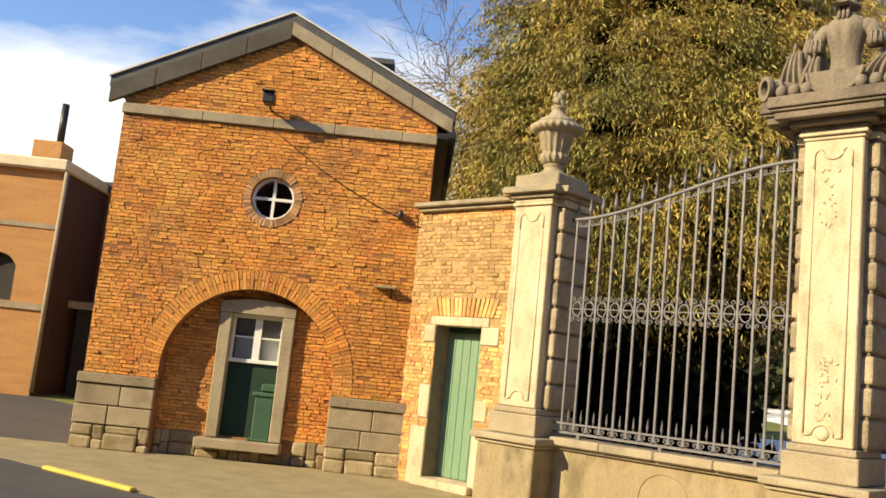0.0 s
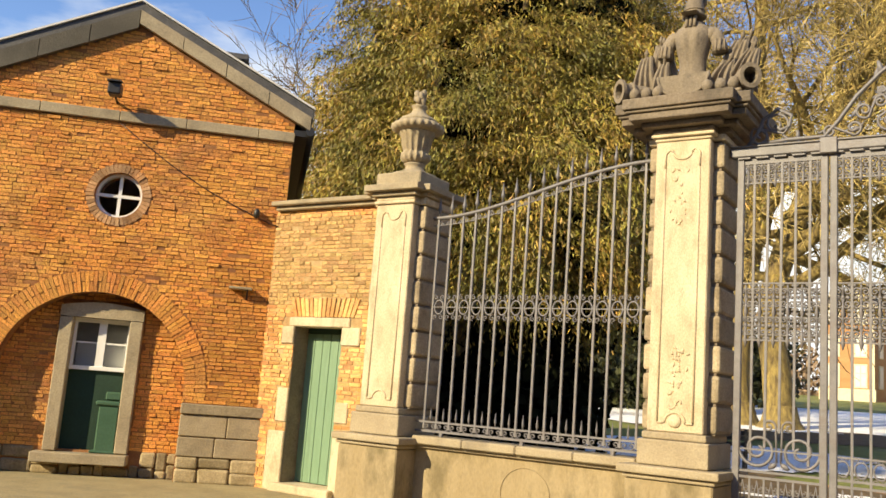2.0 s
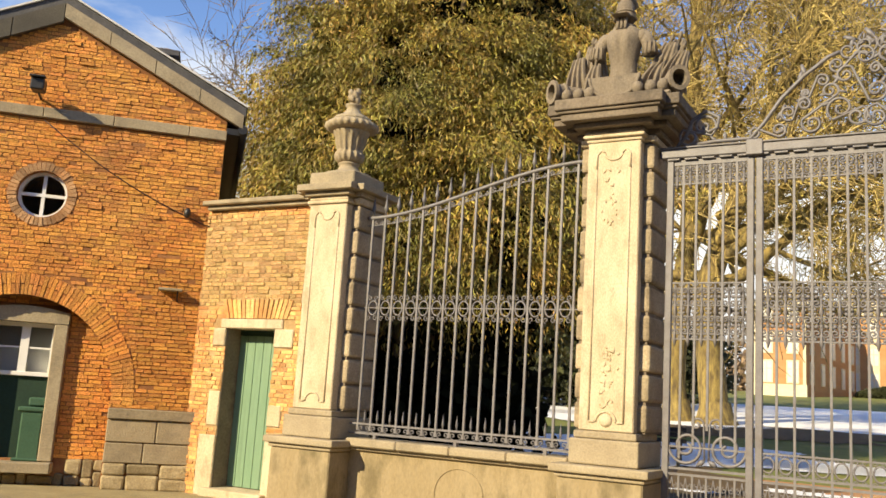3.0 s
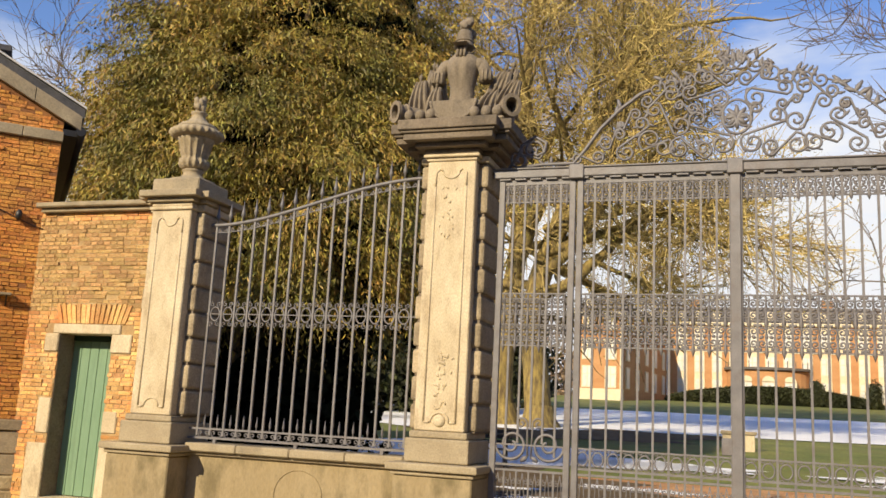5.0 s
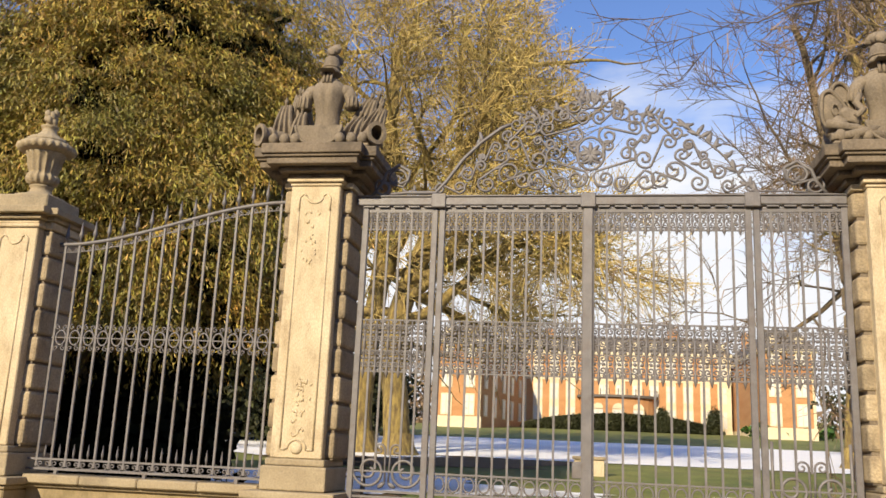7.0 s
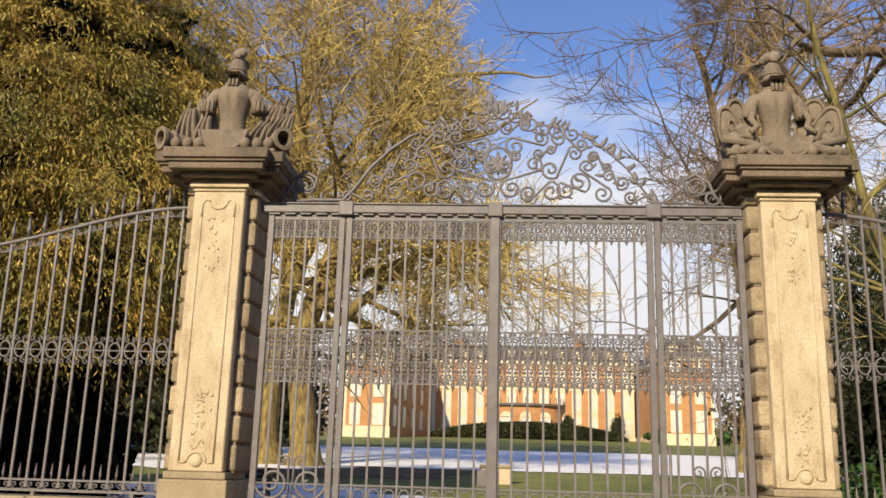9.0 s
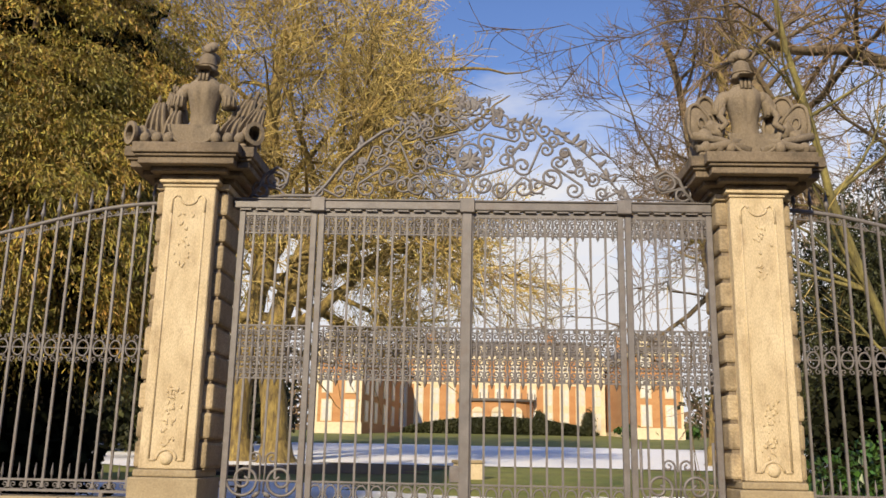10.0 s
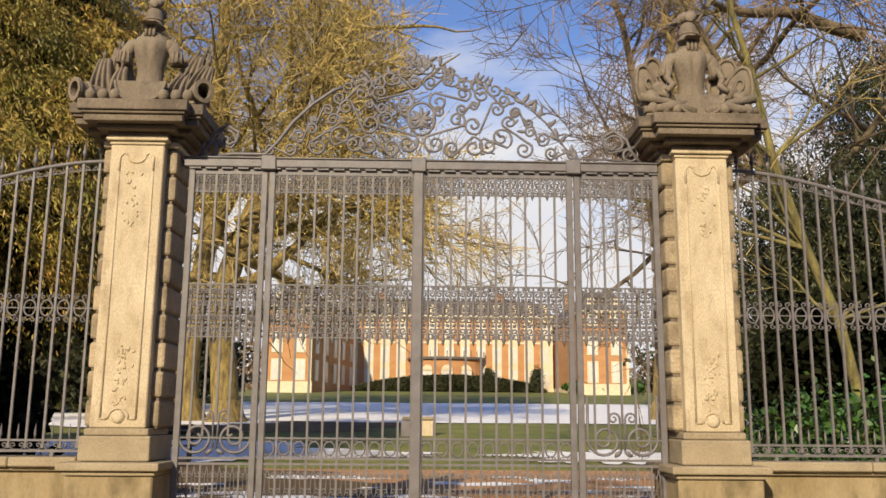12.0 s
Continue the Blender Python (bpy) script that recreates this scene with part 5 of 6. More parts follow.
def mansion_block(x0, x1, y0, y1, eave, ridge, cols, lab, rows, chim=(), strip=True, slant=0.0):
    p = thing("mansion_wing", pose((x0 + x1) / 2, y0, MZ), lab, "house", "mansion ranges")
    h = (x1 - x0) / 2
    e, zt0, n_p = eave - MZ, ridge - MZ, cols
    part("wall", boxed(-h, h, 0, y1 - y0, -1.0, e), CH_BRICK, p, "orange brick wall")
    if slant:                # the inner side runs outwards towards the main front
        bm = bmesh.new()
        prism(bm, [(h - 0.02, 0.03), (h + slant, 20.2), (h - 0.02, 20.2)], -1.0, e + 0.4, "z")
        part("inner_wall", bm, CH_BRICK, p, "shaded brick inner wall")
        bm = bmesh.new()
        prism(bm, [(h - 1.0, 0.6), (h + slant + 0.2, 20.2), (h - 1.0, 20.2)], e + 0.4, zt0 - 0.6, "z")
        part("inner_roof", bm, CH_ROOF, p)
        tilt = math.degrees(math.atan2(20.2, slant))
        for k in range(5):
            for z, hh in rows:
                t = (k + 0.5) / 5
                w_in = part("window", boxed(-0.7, 0.7, -0.09, 0.05, -0.14, hh + 0.18), CH_STONE, p)
                w_in.matrix_basis = pose(h + slant * t, 20.2 * t, z, 0, 0, tilt)
                part("pane", boxed(-0.52, 0.52, -0.11, -0.092, 0, hh), FAR_PANE, w_in)
    part("plinth", boxed(-h - 0.1, h + 0.1, -0.1, y1 - y0 + 0.1, -1.0, 0.7), CH_STONE, p)
    part("cornice", boxed(-h - 0.35, h + 0.35, -0.35, y1 - y0 + 0.35, e, e + 0.45, bevel=0.08), CH_STONE, p)
    for k in range(n_p):
        xq = -h + 2 * h * (k + 0.5) / n_p
        part("dormer_window", boxed(xq - 0.5, xq + 0.5, 0.2, 2.2, e + 0.45, e + 2.0, bevel=0.05), CH_STONE, p)
    part("string_course", boxed(-h - 0.08, h + 0.08, -0.09, 0.1, e * 0.66, e * 0.66 + 0.25), CH_STONE, p)
    d = y1 - y0
    r = bmesh.new()
    ins = min(2.5, h * 0.5)
    zt = ridge - MZ
    lo = [r.verts.new(q) for q in ((-h - 0.3, -0.3, e + 0.45), (h + 0.3, -0.3, e + 0.45), (h + 0.3, d + 0.3, e + 0.45), (-h - 0.3, d + 0.3, e + 0.45))]
    hi = [r.verts.new(q) for q in ((-h + ins, ins, zt), (h - ins, ins, zt), (h - ins, d - ins, zt), (-h + ins, d - ins, zt))]
    for k in range(4):
        r.faces.new((lo[k], lo[(k + 1) % 4], hi[(k + 1) % 4], hi[k]))
    r.faces.new(hi)
    part("roof", r, CH_ROOF, p, "grey slate roof")
    for cx in chim:
        part("chimney", boxed(cx - 0.7, cx + 0.7, d / 2 - 0.6, d / 2 + 0.6, zt - 0.8, zt + 1.6), CH_BRICK, p)
    n = cols
    for k in range(n):
        x = -h + 2 * h * (k + 0.5) / n
        if strip:
            part("window_strip", boxed(x - 0.66, x + 0.66, -0.05, 0.05, 0.7, e), CH_STONE, p)
        for z, hh in rows:
            far_window(p, x, 0, z, 1.05, hh)
    qw = 0.35 if strip else 0.16
    for x in (-h + qw, h - qw):
        part("quoin", boxed(x - qw, x + qw, -0.07, 0.1, 0.7, e), CH_STONE, p)
    return p


ROWS = ((0.95, 2.3), (4.3, 2.2), (7.9, 1.9))
mansion_block(-18.7, -13.1, 98, 132, 14.3, 16.6, 2, "sunlit orange brick mansion wing with cream window surrounds", ROWS, strip=False, slant=3.7)
main = mansion_block(-13.1, 19.2, 118, 132, 15.4, 18.3, 14, "long orange brick mansion front with cream windows", ROWS, chim=(-9, 9))
mansion_block(19.6, 25.5, 98, 132, 14.0, 16.9, 2, "sunlit orange brick mansion wing with cream window surrounds", ROWS, chim=(-1.5,), strip=False)
bay = thing("entrance_bay", pose(3.8, 118, MZ), "rounded entrance bay with arched doors and dark balcony", "porch")
bm = bmesh.new()
prism(bm, [(5.2 * math.cos(math.pi * (1 + k / 14)), 3.2 * math.sin(math.pi * (1 + k / 14))) for k in range(15)], -0.8, 4.6, "z")
part("bay_wall", bm, CH_BRICK, bay)
bm = bmesh.new()
prism(bm, [(5.6 * math.cos(math.pi * (1 + k / 14)), 3.6 * math.sin(math.pi * (1 + k / 14))) for k in range(15)], 4.62, 4.95, "z")
part("balcony", bm, CH_ROOF, bay)
for k in range(13):
    a = math.pi * (1 + (k + 1) / 14)
    part("baluster", boxed(5.5 * math.cos(a) - 0.06, 5.5 * math.cos(a) + 0.06, 3.5 * math.sin(a) - 0.06, 3.5 * math.sin(a) + 0.06, 4.95, 5.8), CH_ROOF, bay)
for x in (-2.7, 0, 2.7):
    far_window(bay, x, -3.2 * math.sqrt(1 - (x / 5.2) ** 2) - 0.1, 0.3, 1.3, 2.6, True)


# ---- foliage and trees ----
def tube_raw(verts, faces, pts, rs, sides):
    n0 = len(verts)
    ref = None
    m = len(pts)
    for i in range(m):
        t = pts[min(i + 1, m - 1)] - pts[max(i - 1, 0)]
        t = t / (np.linalg.norm(t) + 1e-9)
        if ref is None:
            ref = np.cross(t, (0.31, 0.77, 0.55))
        ref = ref - t * ref.dot(t)
        ref = ref / (np.linalg.norm(ref) + 1e-9)
        bi = np.cross(t, ref)
        for k in range(sides):
            a = 2 * math.pi * k / sides
            verts.append(tuple(pts[i] + (ref * math.cos(a) + bi * math.sin(a)) * rs[i]))
    for i in range(m - 1):
        for k in range(sides):
            a, b = n0 + i * sides + k, n0 + i * sides + (k + 1) % sides
            faces.append((a, b, b + sides, a + sides))


def unit(v):
    return v / (np.linalg.norm(v) + 1e-9)


def grow(rnd, p, d, length, r, level, last, opt, wood, twig, tips):
    """One branch and its children. opt: wander, lift, ratio, kids, angle per level."""
    n = max(4, int(length / opt["seg"])) if level < last else 2
    pts, rs = [np.array(p)], [r]
    end = 0.14 if level else 0.5
    for i in range(n):
        w = np.array([rnd.gauss(0, 1), rnd.gauss(0, 1), rnd.gauss(0, 1)]) * opt["wander"] * (0.4 if level == 0 else 1)
        lift = opt["lift"][min(level, len(opt["lift"]) - 1)]
        d = unit(d + w + np.array([0, 0, lift]) * 0.1)
        pts.append(pts[-1] + d * length / n)
        rs.append(r * (1 - (1 - end) * (i + 1) / n))
    if level >= last - 1:
        rs = [max(q, opt["thin"]) for q in rs]
    if level == last:
        twig.append((pts[0], pts[1], pts[-1], rs[0]))
        tips.append((pts[-1], d))
        return
    tgt = wood
    tube_raw(tgt[0], tgt[1], pts, rs, 8 if level == 0 else 5 if level < last - 1 else 3)
    k = opt["kids"][min(level, len(opt["kids"]) - 1)]
    for j in range(k):
        f = opt["bare"][min(level, len(opt["bare"]) - 1)]
        f = f + (1 - f) * (j + rnd.random()) / k
        i = min(n - 1, int(f * n))
        base = pts[i] + (pts[i + 1] - pts[i]) * (f * n - i if f * n - i < 1 else 0.9)
        dd = unit(pts[i + 1] - pts[i])
        side = unit(np.cross(dd, np.array([rnd.gauss(0, 1), rnd.gauss(0, 1), rnd.gauss(0, 1)])))
        if "bound" in opt and not opt["bound"](base):
            continue
        a = radians(rnd.uniform(*opt["angle"][min(level, len(opt["angle"]) - 1)]))
        nd = unit(dd * math.cos(a) + side * math.sin(a) + np.array(opt["bias"]) * (0.3 if level == 0 else 0.1))
        grow(rnd, base, nd, length * opt["ratio"][min(level, len(opt["ratio"]) - 1)] * rnd.uniform(0.7, 1.25), max(rs[i] * opt["thick"] * rnd.uniform(0.8, 1.1), opt["thin"]), level + 1, last, opt, wood, twig, tips)


BASE_OPT = dict(seg=0.9, wander=0.14, lift=(0.3, 0.4, 0.3, 0.2), ratio=(0.55, 0.5, 0.5, 0.55), kids=(9, 6, 6, 9), angle=((35, 75), (30, 65), (25, 60)), bare=(0.3, 0.25, 0.15), thick=0.55, thin=0.012, bias=(0, 0, 0))


def twig_mesh(name, twig, material, parent, label):
    """All fine twigs of a crown as three-sided tapering rods."""
    A, B, C = (np.array([t[k] for t in twig]) for k in range(3))
    R = np.array([t[3] for t in twig])[:, None]
    d = C - A
    d /= np.linalg.norm(d, axis=1)[:, None] + 1e-9
    u = np.cross(d, np.array((0.31, 0.77, 0.55)))
    u /= np.linalg.norm(u, axis=1)[:, None] + 1e-9
    w = np.cross(d, u)
    rows = []
    for P, s in ((A, 1.0), (B, 0.8), (C, 0.35)):
        for k in range(3):
            a = 2 * math.pi * k / 3
            rows.append(P + (u * math.cos(a) + w * math.sin(a)) * R * s)
    v = np.stack(rows, 1).reshape(-1, 3)
    f = []
    for i in range(len(twig)):
        o = 9 * i
        for r in (0, 3):
            for k in range(3):
                f.append((o + r + k, o + r + (k + 1) % 3, o + r + 3 + (k + 1) % 3, o + r + 3 + k))
    return raw(name, v.tolist(), f, material, parent, label)


def bare_tree(name, x, y, height, r, seed, lab, bark, twigs, last=4, lean=(0, 0), limbs=(), tuft=0, **kw):
    opt = dict(BASE_OPT)
    opt.update(kw)
    rnd = random.Random(seed)
    wood, twig, tips = ([], []), [], []
    z = gz(x, y)
    p = thing(name, pose(x, y, z), lab, "tree")
    grow(rnd, (0, 0, -0.1), unit(np.array([lean[0], lean[1], 1.0])), height, r, 0, last, opt, wood, twig, tips)
    for z0, az, el, ln, rr in limbs:        # named heavy limbs
        d = np.array((math.cos(radians(az)) * math.cos(radians(el)), math.sin(radians(az)) * math.cos(radians(el)), math.sin(radians(el))))
        grow(rnd, (lean[0] * z0, lean[1] * z0, z0), d, ln, rr, 1, last, opt, wood, twig, tips)
    # root flare
    tube_raw(wood[0], wood[1], [np.array((0, 0, -0.1)), np.array((0, 0, 0.35)), np.array((lean[0], lean[1], 1.0))], [r * 1.75, r * 1.25, r], 10)
    raw("trunk", *wood, bark, p, smooth=True)
    twig_mesh("crown", twig, twigs, p, "fine leafless twigs")
    if tuft:                 # lichen and ivy tufts clothing the twigs
        v, f = leaves([t[0] for t in tips], None, tuft, 0.13, 0.16, rnd, 0.4, 0.2)
        raw("lichen_coat", v, f, TUFT, p, "ochre and olive tufts of lichen and ivy")
    return p, tips


def leaves(pts, dirs, n_each, size, spread, rnd, droop=0.5, slim=0.35):
    """Small bent leaf blades scattered round points."""
    N = len(pts) * n_each
    g = np.random.RandomState(rnd.randrange(1 << 30))
    c = np.repeat(np.array(pts), n_each, 0) + g.normal(0, spread, (N, 3))
    d = g.normal(0, 1, (N, 3))
    d[:, 2] -= droop * 1.6
    d /= np.linalg.norm(d, axis=1)[:, None]
    s = np.cross(d, g.normal(0, 1, (N, 3)))
    s /= np.linalg.norm(s, axis=1)[:, None] + 1e-9
    L = (size * g.uniform(0.6, 1.4, N))[:, None]
    v = np.stack([c, c + d * L * 0.5 + s * L * slim, c + d * L, c + d * L * 0.5 - s * L * slim], 1).reshape(-1, 3)
    f = [(4 * i, 4 * i + 1, 4 * i + 2, 4 * i + 3) for i in range(N)]
    return v.tolist(), f


def mass(cx, cy, cz, rx, ry, rz, n, seed, lump=0.35, freq=0.0, shell=0.55, zmin=None):
    """Points in an uneven rounded volume, most of them near its outside."""
    g = np.random.RandomState(seed)
    out = []
    while len(out) < n:
        d = unit(g.normal(0, 1, 3))
        k = shell + (1 - shell) * g.uniform() ** 0.6
        w = 1 + lump * noise.noise(Vector(d * 2.2) + Vector((seed, 0, 0))) + lump * 0.6 * noise.noise(Vector(d * 6) + Vector((0, seed, 0)))
        q = np.array((cx + rx * d[0] * k * w, cy + ry * d[1] * k * w, cz + rz * d[2] * k * w))
        if freq and noise.noise(Vector(q) * freq + Vector((seed, 3, 0))) + 0.5 * noise.noise(Vector(q) * freq * 2.7) < -0.04:
            continue
        if zmin is None or q[2] > zmin + 0.5 * noise.noise(Vector((q[0], q[1], seed))):
            out.append(q)
    return out


# great evergreen behind the railing
rt = random.Random(77)
yew = thing("evergreen_tree", pose(-11.3, 9.5, 0), "huge dense olive-green evergreen tree with ochre shoot tips", "tree")
w_ = ([], [])
for k in range(7):
    a = k * 0.9
    q0 = np.array((0.35 * math.cos(a), 0.35 * math.sin(a), -0.1))
    q1 = q0 + np.array((1.2 * math.cos(a), 1.2 * math.sin(a), 5.5))
    q2 = q1 + np.array((1.2 * math.cos(a), 1.2 * math.sin(a), 5.5))
    tube_raw(w_[0], w_[1], [q0, (q0 + q1) / 2 + 0.1, q1, q2], [0.3, 0.24, 0.2, 0.06], 7)
raw("trunk", *w_, BARK_GREY, yew, smooth=True)


def sprays(anchors, rnd_seed, per, reach, size, slim):
    """Drooping boughs: each a fan of fine blades along an arc that leaves the tree and hangs down."""
    g = np.random.RandomState(rnd_seed)
    a = np.array([q for q, d in anchors])
    d = np.array([d for q, d in anchors])
    n = len(a)
    L = g.uniform(0.6, 1.5, n) * reach
    side = np.cross(d, (0, 0, 1.0))
    side /= np.linalg.norm(side, axis=1)[:, None] + 1e-9
    i = np.repeat(np.arange(n), per)
    t = g.uniform(0, 1, n * per)
    l_ = L[i]
    c = a[i] + d[i] * (l_ * t)[:, None] + np.array((0, 0, -1.0)) * (0.75 * l_ * t * t)[:, None]
    c += side[i] * (g.normal(0, 0.3, n * per) * l_ * (0.35 + 0.65 * t))[:, None] + g.normal(0, 0.05, (n * per, 3))
    e = d[i] * 0.5 + np.array((0, 0, -1.0)) * (0.3 + 1.1 * t)[:, None] + g.normal(0, 0.6, (n * per, 3))
    e /= np.linalg.norm(e, axis=1)[:, None]
    w = np.cross(e, g.normal(0, 1, (n * per, 3)))
    w /= np.linalg.norm(w, axis=1)[:, None] + 1e-9
    q = (size * g.uniform(0.6, 1.5, n * per))[:, None]
    v = np.stack([c, c + e * q * 0.5 + w * q * slim, c + e * q, c + e * q * 0.5 - w * q * slim], 1).reshape(-1, 3)
    return v.tolist(), [(4 * k, 4 * k + 1, 4 * k + 2, 4 * k + 3) for k in range(n * per)]


def outward(pts, centre):
    out = []
    for q in pts:
        d = np.array((q[0] - centre[0], q[1] - centre[1], 0.35 * (q[2] - centre[2])))
        out.append((q, unit(d + np.array((0, 0, 0.25)))))
    return out


anchors = outward(mass(0, 0, 8.4, 4.5, 3.6, 6.4, 2500, 3, 0.45, freq=0.7, shell=0.62, zmin=4.1), (0, 0, 8)) + outward(mass(0.4, -0.5, 7.0, 4.3, 3.6, 4.3, 1300, 4, 0.45, freq=0.7, shell=0.62, zmin=4.0), (0.4, 0, 7)) + outward(mass(-3.6, 1.5, 6.0, 2.5, 2.4, 3.6, 700, 14, 0.45, freq=0.7, zmin=3.4), (-3.6, 1.5, 6))
v, f = sprays(anchors, 5, 125, 1.0, 0.125, 0.1)
raw("crown", v, f, YEW, yew, "drooping olive and ochre foliage")
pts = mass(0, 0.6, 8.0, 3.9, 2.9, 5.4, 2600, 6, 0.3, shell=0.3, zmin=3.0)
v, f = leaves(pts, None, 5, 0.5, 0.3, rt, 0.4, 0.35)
raw("inner_crown", v, f, YEW_SHADE, yew, "inner foliage coloured near-black as shade")
sh_ = thing("evergreen_thicket", pose(-11.9, 8.6, 0), "thicket under the evergreen tree with leaves coloured black-green as shade", "shrub")
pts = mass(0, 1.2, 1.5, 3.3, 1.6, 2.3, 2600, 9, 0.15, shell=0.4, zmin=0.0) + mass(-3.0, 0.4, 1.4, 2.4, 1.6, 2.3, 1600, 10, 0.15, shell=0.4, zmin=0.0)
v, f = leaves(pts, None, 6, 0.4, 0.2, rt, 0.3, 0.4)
raw("foliage", v, f, YEW_SHADE, sh_)
for k in range(8):
    bm = bmesh.new()
    tube(bm, [(-4.5 + k, 0.6, -0.05), (-4.4 + k, 0.5, 1.2), (-4.6 + k * 1.02, 0.7, 2.6)], [0.07, 0.06, 0.03], 6)
    part("stem", bm, BARK_GREY, sh_)

# old lichen-covered trees on the lawn
lich = dict(tuft=3, bound=lambda q: q[2] > 5.7 and (q[2] < 12.5 or q[0] < 8.0 + 0.02 * q[1]), lift=(0.6, -0.05, 0.15, 0.1), wander=0.15, thin=0.021, angle=((50, 88), (30, 70), (25, 65)), kids=(16, 8, 7, 12), ratio=(0.38, 0.5, 0.5, 0.5), bare=(0.26, 0.2, 0.1))
bare_tree("old_tree", -9.0, 32, 25, 0.66, 12, "old leafless tree with yellow lichen and wide level limbs", BARK, TWIG, 4, (0.0, 0), ((6.4, -12, 9, 11.0, 0.34), (7.4, -35, 6, 11.0, 0.30), (8.4, 0, 9, 11.0, 0.3), (9.6, -30, 12, 11.0, 0.22), (11.0, -10, 28, 9.0, 0.2), (8.0, 190, 20, 6.0, 0.16)), **lich)
bare_tree("old_tree", -11.0, 33, 24, 0.60, 25, "old leafless tree with yellow lichen on its trunk", BARK, TWIG, 4, (-0.04, 0), **lich)
bare_tree("park_tree", 12.6, 37, 25, 0.36, 31, "tall leafless park tree with grey-brown twigs", BARK, TWIG_GREY, 4, (0.0, 0), lift=(0.5, 0.5, 0.3, 0.2), thin=0.018, ratio=(0.3, 0.5, 0.5, 0.5), kids=(14, 6, 6, 9), bare=(0.25, 0.2, 0.1))
bare_tree("park_tree", 17.0, 48, 28, 0.42, 33, "tall leafless park tree with grey-brown twigs", BARK_GREY, TWIG_GREY, 4, (0.02, 0), thin=0.022, lift=(0.5, 0.4, 0.3, 0.2), ratio=(0.36, 0.5, 0.5, 0.5), kids=(13, 6, 6, 9))
bare_tree("park_tree", -17.5, 44, 27, 0.5, 41, "tall leafless park tree with ochre twigs", BARK, TWIG, 4, (0.0, 0), thin=0.026, lift=(0.5, 0.4, 0.3, 0.2), tuft=3)
bare_tree("park_tree", -25.0, 26, 19, 0.35, 43, "leafless tree with fine grey-brown twigs", BARK_GREY, TWIG_GREY, 4, (0.0, 0), thin=0.016, lift=(0.5, 0.5, 0.3, 0.2))
# dark tree with heavy limbs by the right-hand railing
bare_tree("overhanging_tree", 12.6, 13.5, 15, 0.34, 58, "leafless mossy tree with heavy limbs reaching over the gate", BARK_GREY, TWIG_GREY, 4, (0.0, 0), ((12.1, 182, 13, 9.0, 0.22), (9.2, 170, 25, 4.0, 0.1), (7.0, 175, 5, 4.0, 0.08)), bias=(0.15, 0.0, 0.1), lift=(0.3, 0.2, 0.1, 0.0), wander=0.23, kids=(8, 7, 6, 8), ratio=(0.62, 0.5, 0.5, 0.5), thin=0.013, bare=(0.45, 0.2, 0.1), angle=((50, 85), (30, 65), (25, 60)))
# leaning pale trunk
lt = thing("leaning_tree", pose(8.4, 6.6, 0), "slender leaning tree trunk covered in yellow-green lichen", "tree")
bm = bmesh.new()
line = [(0, 0, -0.1), (-0.06, 0, 1.4), (-0.42, 0, 3.3), (-0.9, 0.1, 4.7), (-1.5, 0, 6.5), (-1.75, 0.1, 8.2), (-2.15, 0, 9.6), (-2.3, 0, 10.8), (-2.8, 0, 12.4)]
tube(bm, line, [0.13, 0.11, 0.10, 0.088, 0.08, 0.07, 0.06, 0.05, 0.04], 10)
part("trunk", bm, BARK_PALE, lt)
rl = random.Random(4)
wd, tw_, tp = ([], []), [], []
o_ = dict(BASE_OPT)
o_.update(kids=(4, 4, 4), thin=0.01, lift=(0.2, 0.1, 0))
for k in range(14):
    i = 2 + k % 4
    d = unit(np.array((rl.choice((-1, 1)) * rl.uniform(0.5, 1), rl.uniform(-0.4, 0.4), rl.uniform(0.2, 0.9))))
    grow(rl, line[i], d, rl.uniform(2.0, 4.0), 0.045, 1, 3, o_, wd, tw_, tp)
raw("limb", *wd, BARK_PALE, lt, smooth=True)
twig_mesh("crown", tw_, TWIG, lt, "fine leafless twigs")


def shrub(name, x, y, rx, ry, h, n, each, size, material, lab, seed, slim=0.4, droop=0.2):
    p = thing(name, pose(x, y, gz(x, y)), lab, "shrub")
    r = random.Random(seed)
    st = ([], [])
    for k in range(6):
        a = k * 1.05
        tube_raw(st[0], st[1], [np.array((0.1 * math.cos(a), 0.1 * math.sin(a), -0.05)), np.array((rx * 0.3 * math.cos(a), ry * 0.3 * math.sin(a), h * 0.45)), np.array((rx * 0.55 * math.cos(a), ry * 0.55 * math.sin(a), h * 0.8))], [0.05, 0.04, 0.015], 5)
    raw("stem", *st, BARK_GREY, p)
    pts = mass(0, 0, h * 0.48, rx, ry, h * 0.55, n, seed, 0.45, shell=0.35, zmin=0.03)
    v, f = leaves(pts, None, each, size, 0.14, r, droop, slim)
    raw("foliage", v, f, material, p)
    return p


shrub("laurel_shrub", 7.2, 4.2, 2.2, 1.3, 1.9, 900, 7, 0.13, LAUREL, "glossy green laurel shrub behind the railing", 3, 0.3)
shrub("laurel_shrub", 9.4, 4.8, 1.8, 1.3, 2.3, 800, 7, 0.13, LAUREL, "glossy green laurel shrub behind the railing", 5, 0.3)
shrub("evergreen_shrub", 10.4, 11.0, 3.2, 2.0, 7.6, 7000, 16, 0.13, HEDGE, "tall dark olive evergreen behind the railing", 7, 0.16, 0.7)
shrub("evergreen_shrub", 16.2, 15.5, 4.4, 2.4, 14.0, 9000, 16, 0.15, HEDGE, "tall dark olive evergreen behind the railing", 8, 0.16, 0.7)
shrub("evergreen_shrub", 10.0, 8.4, 2.9, 1.5, 4.2, 2200, 10, 0.2, YEW_SHADE, "evergreen behind the railing with leaves coloured black-green as shade", 18, 0.4, 0.3)
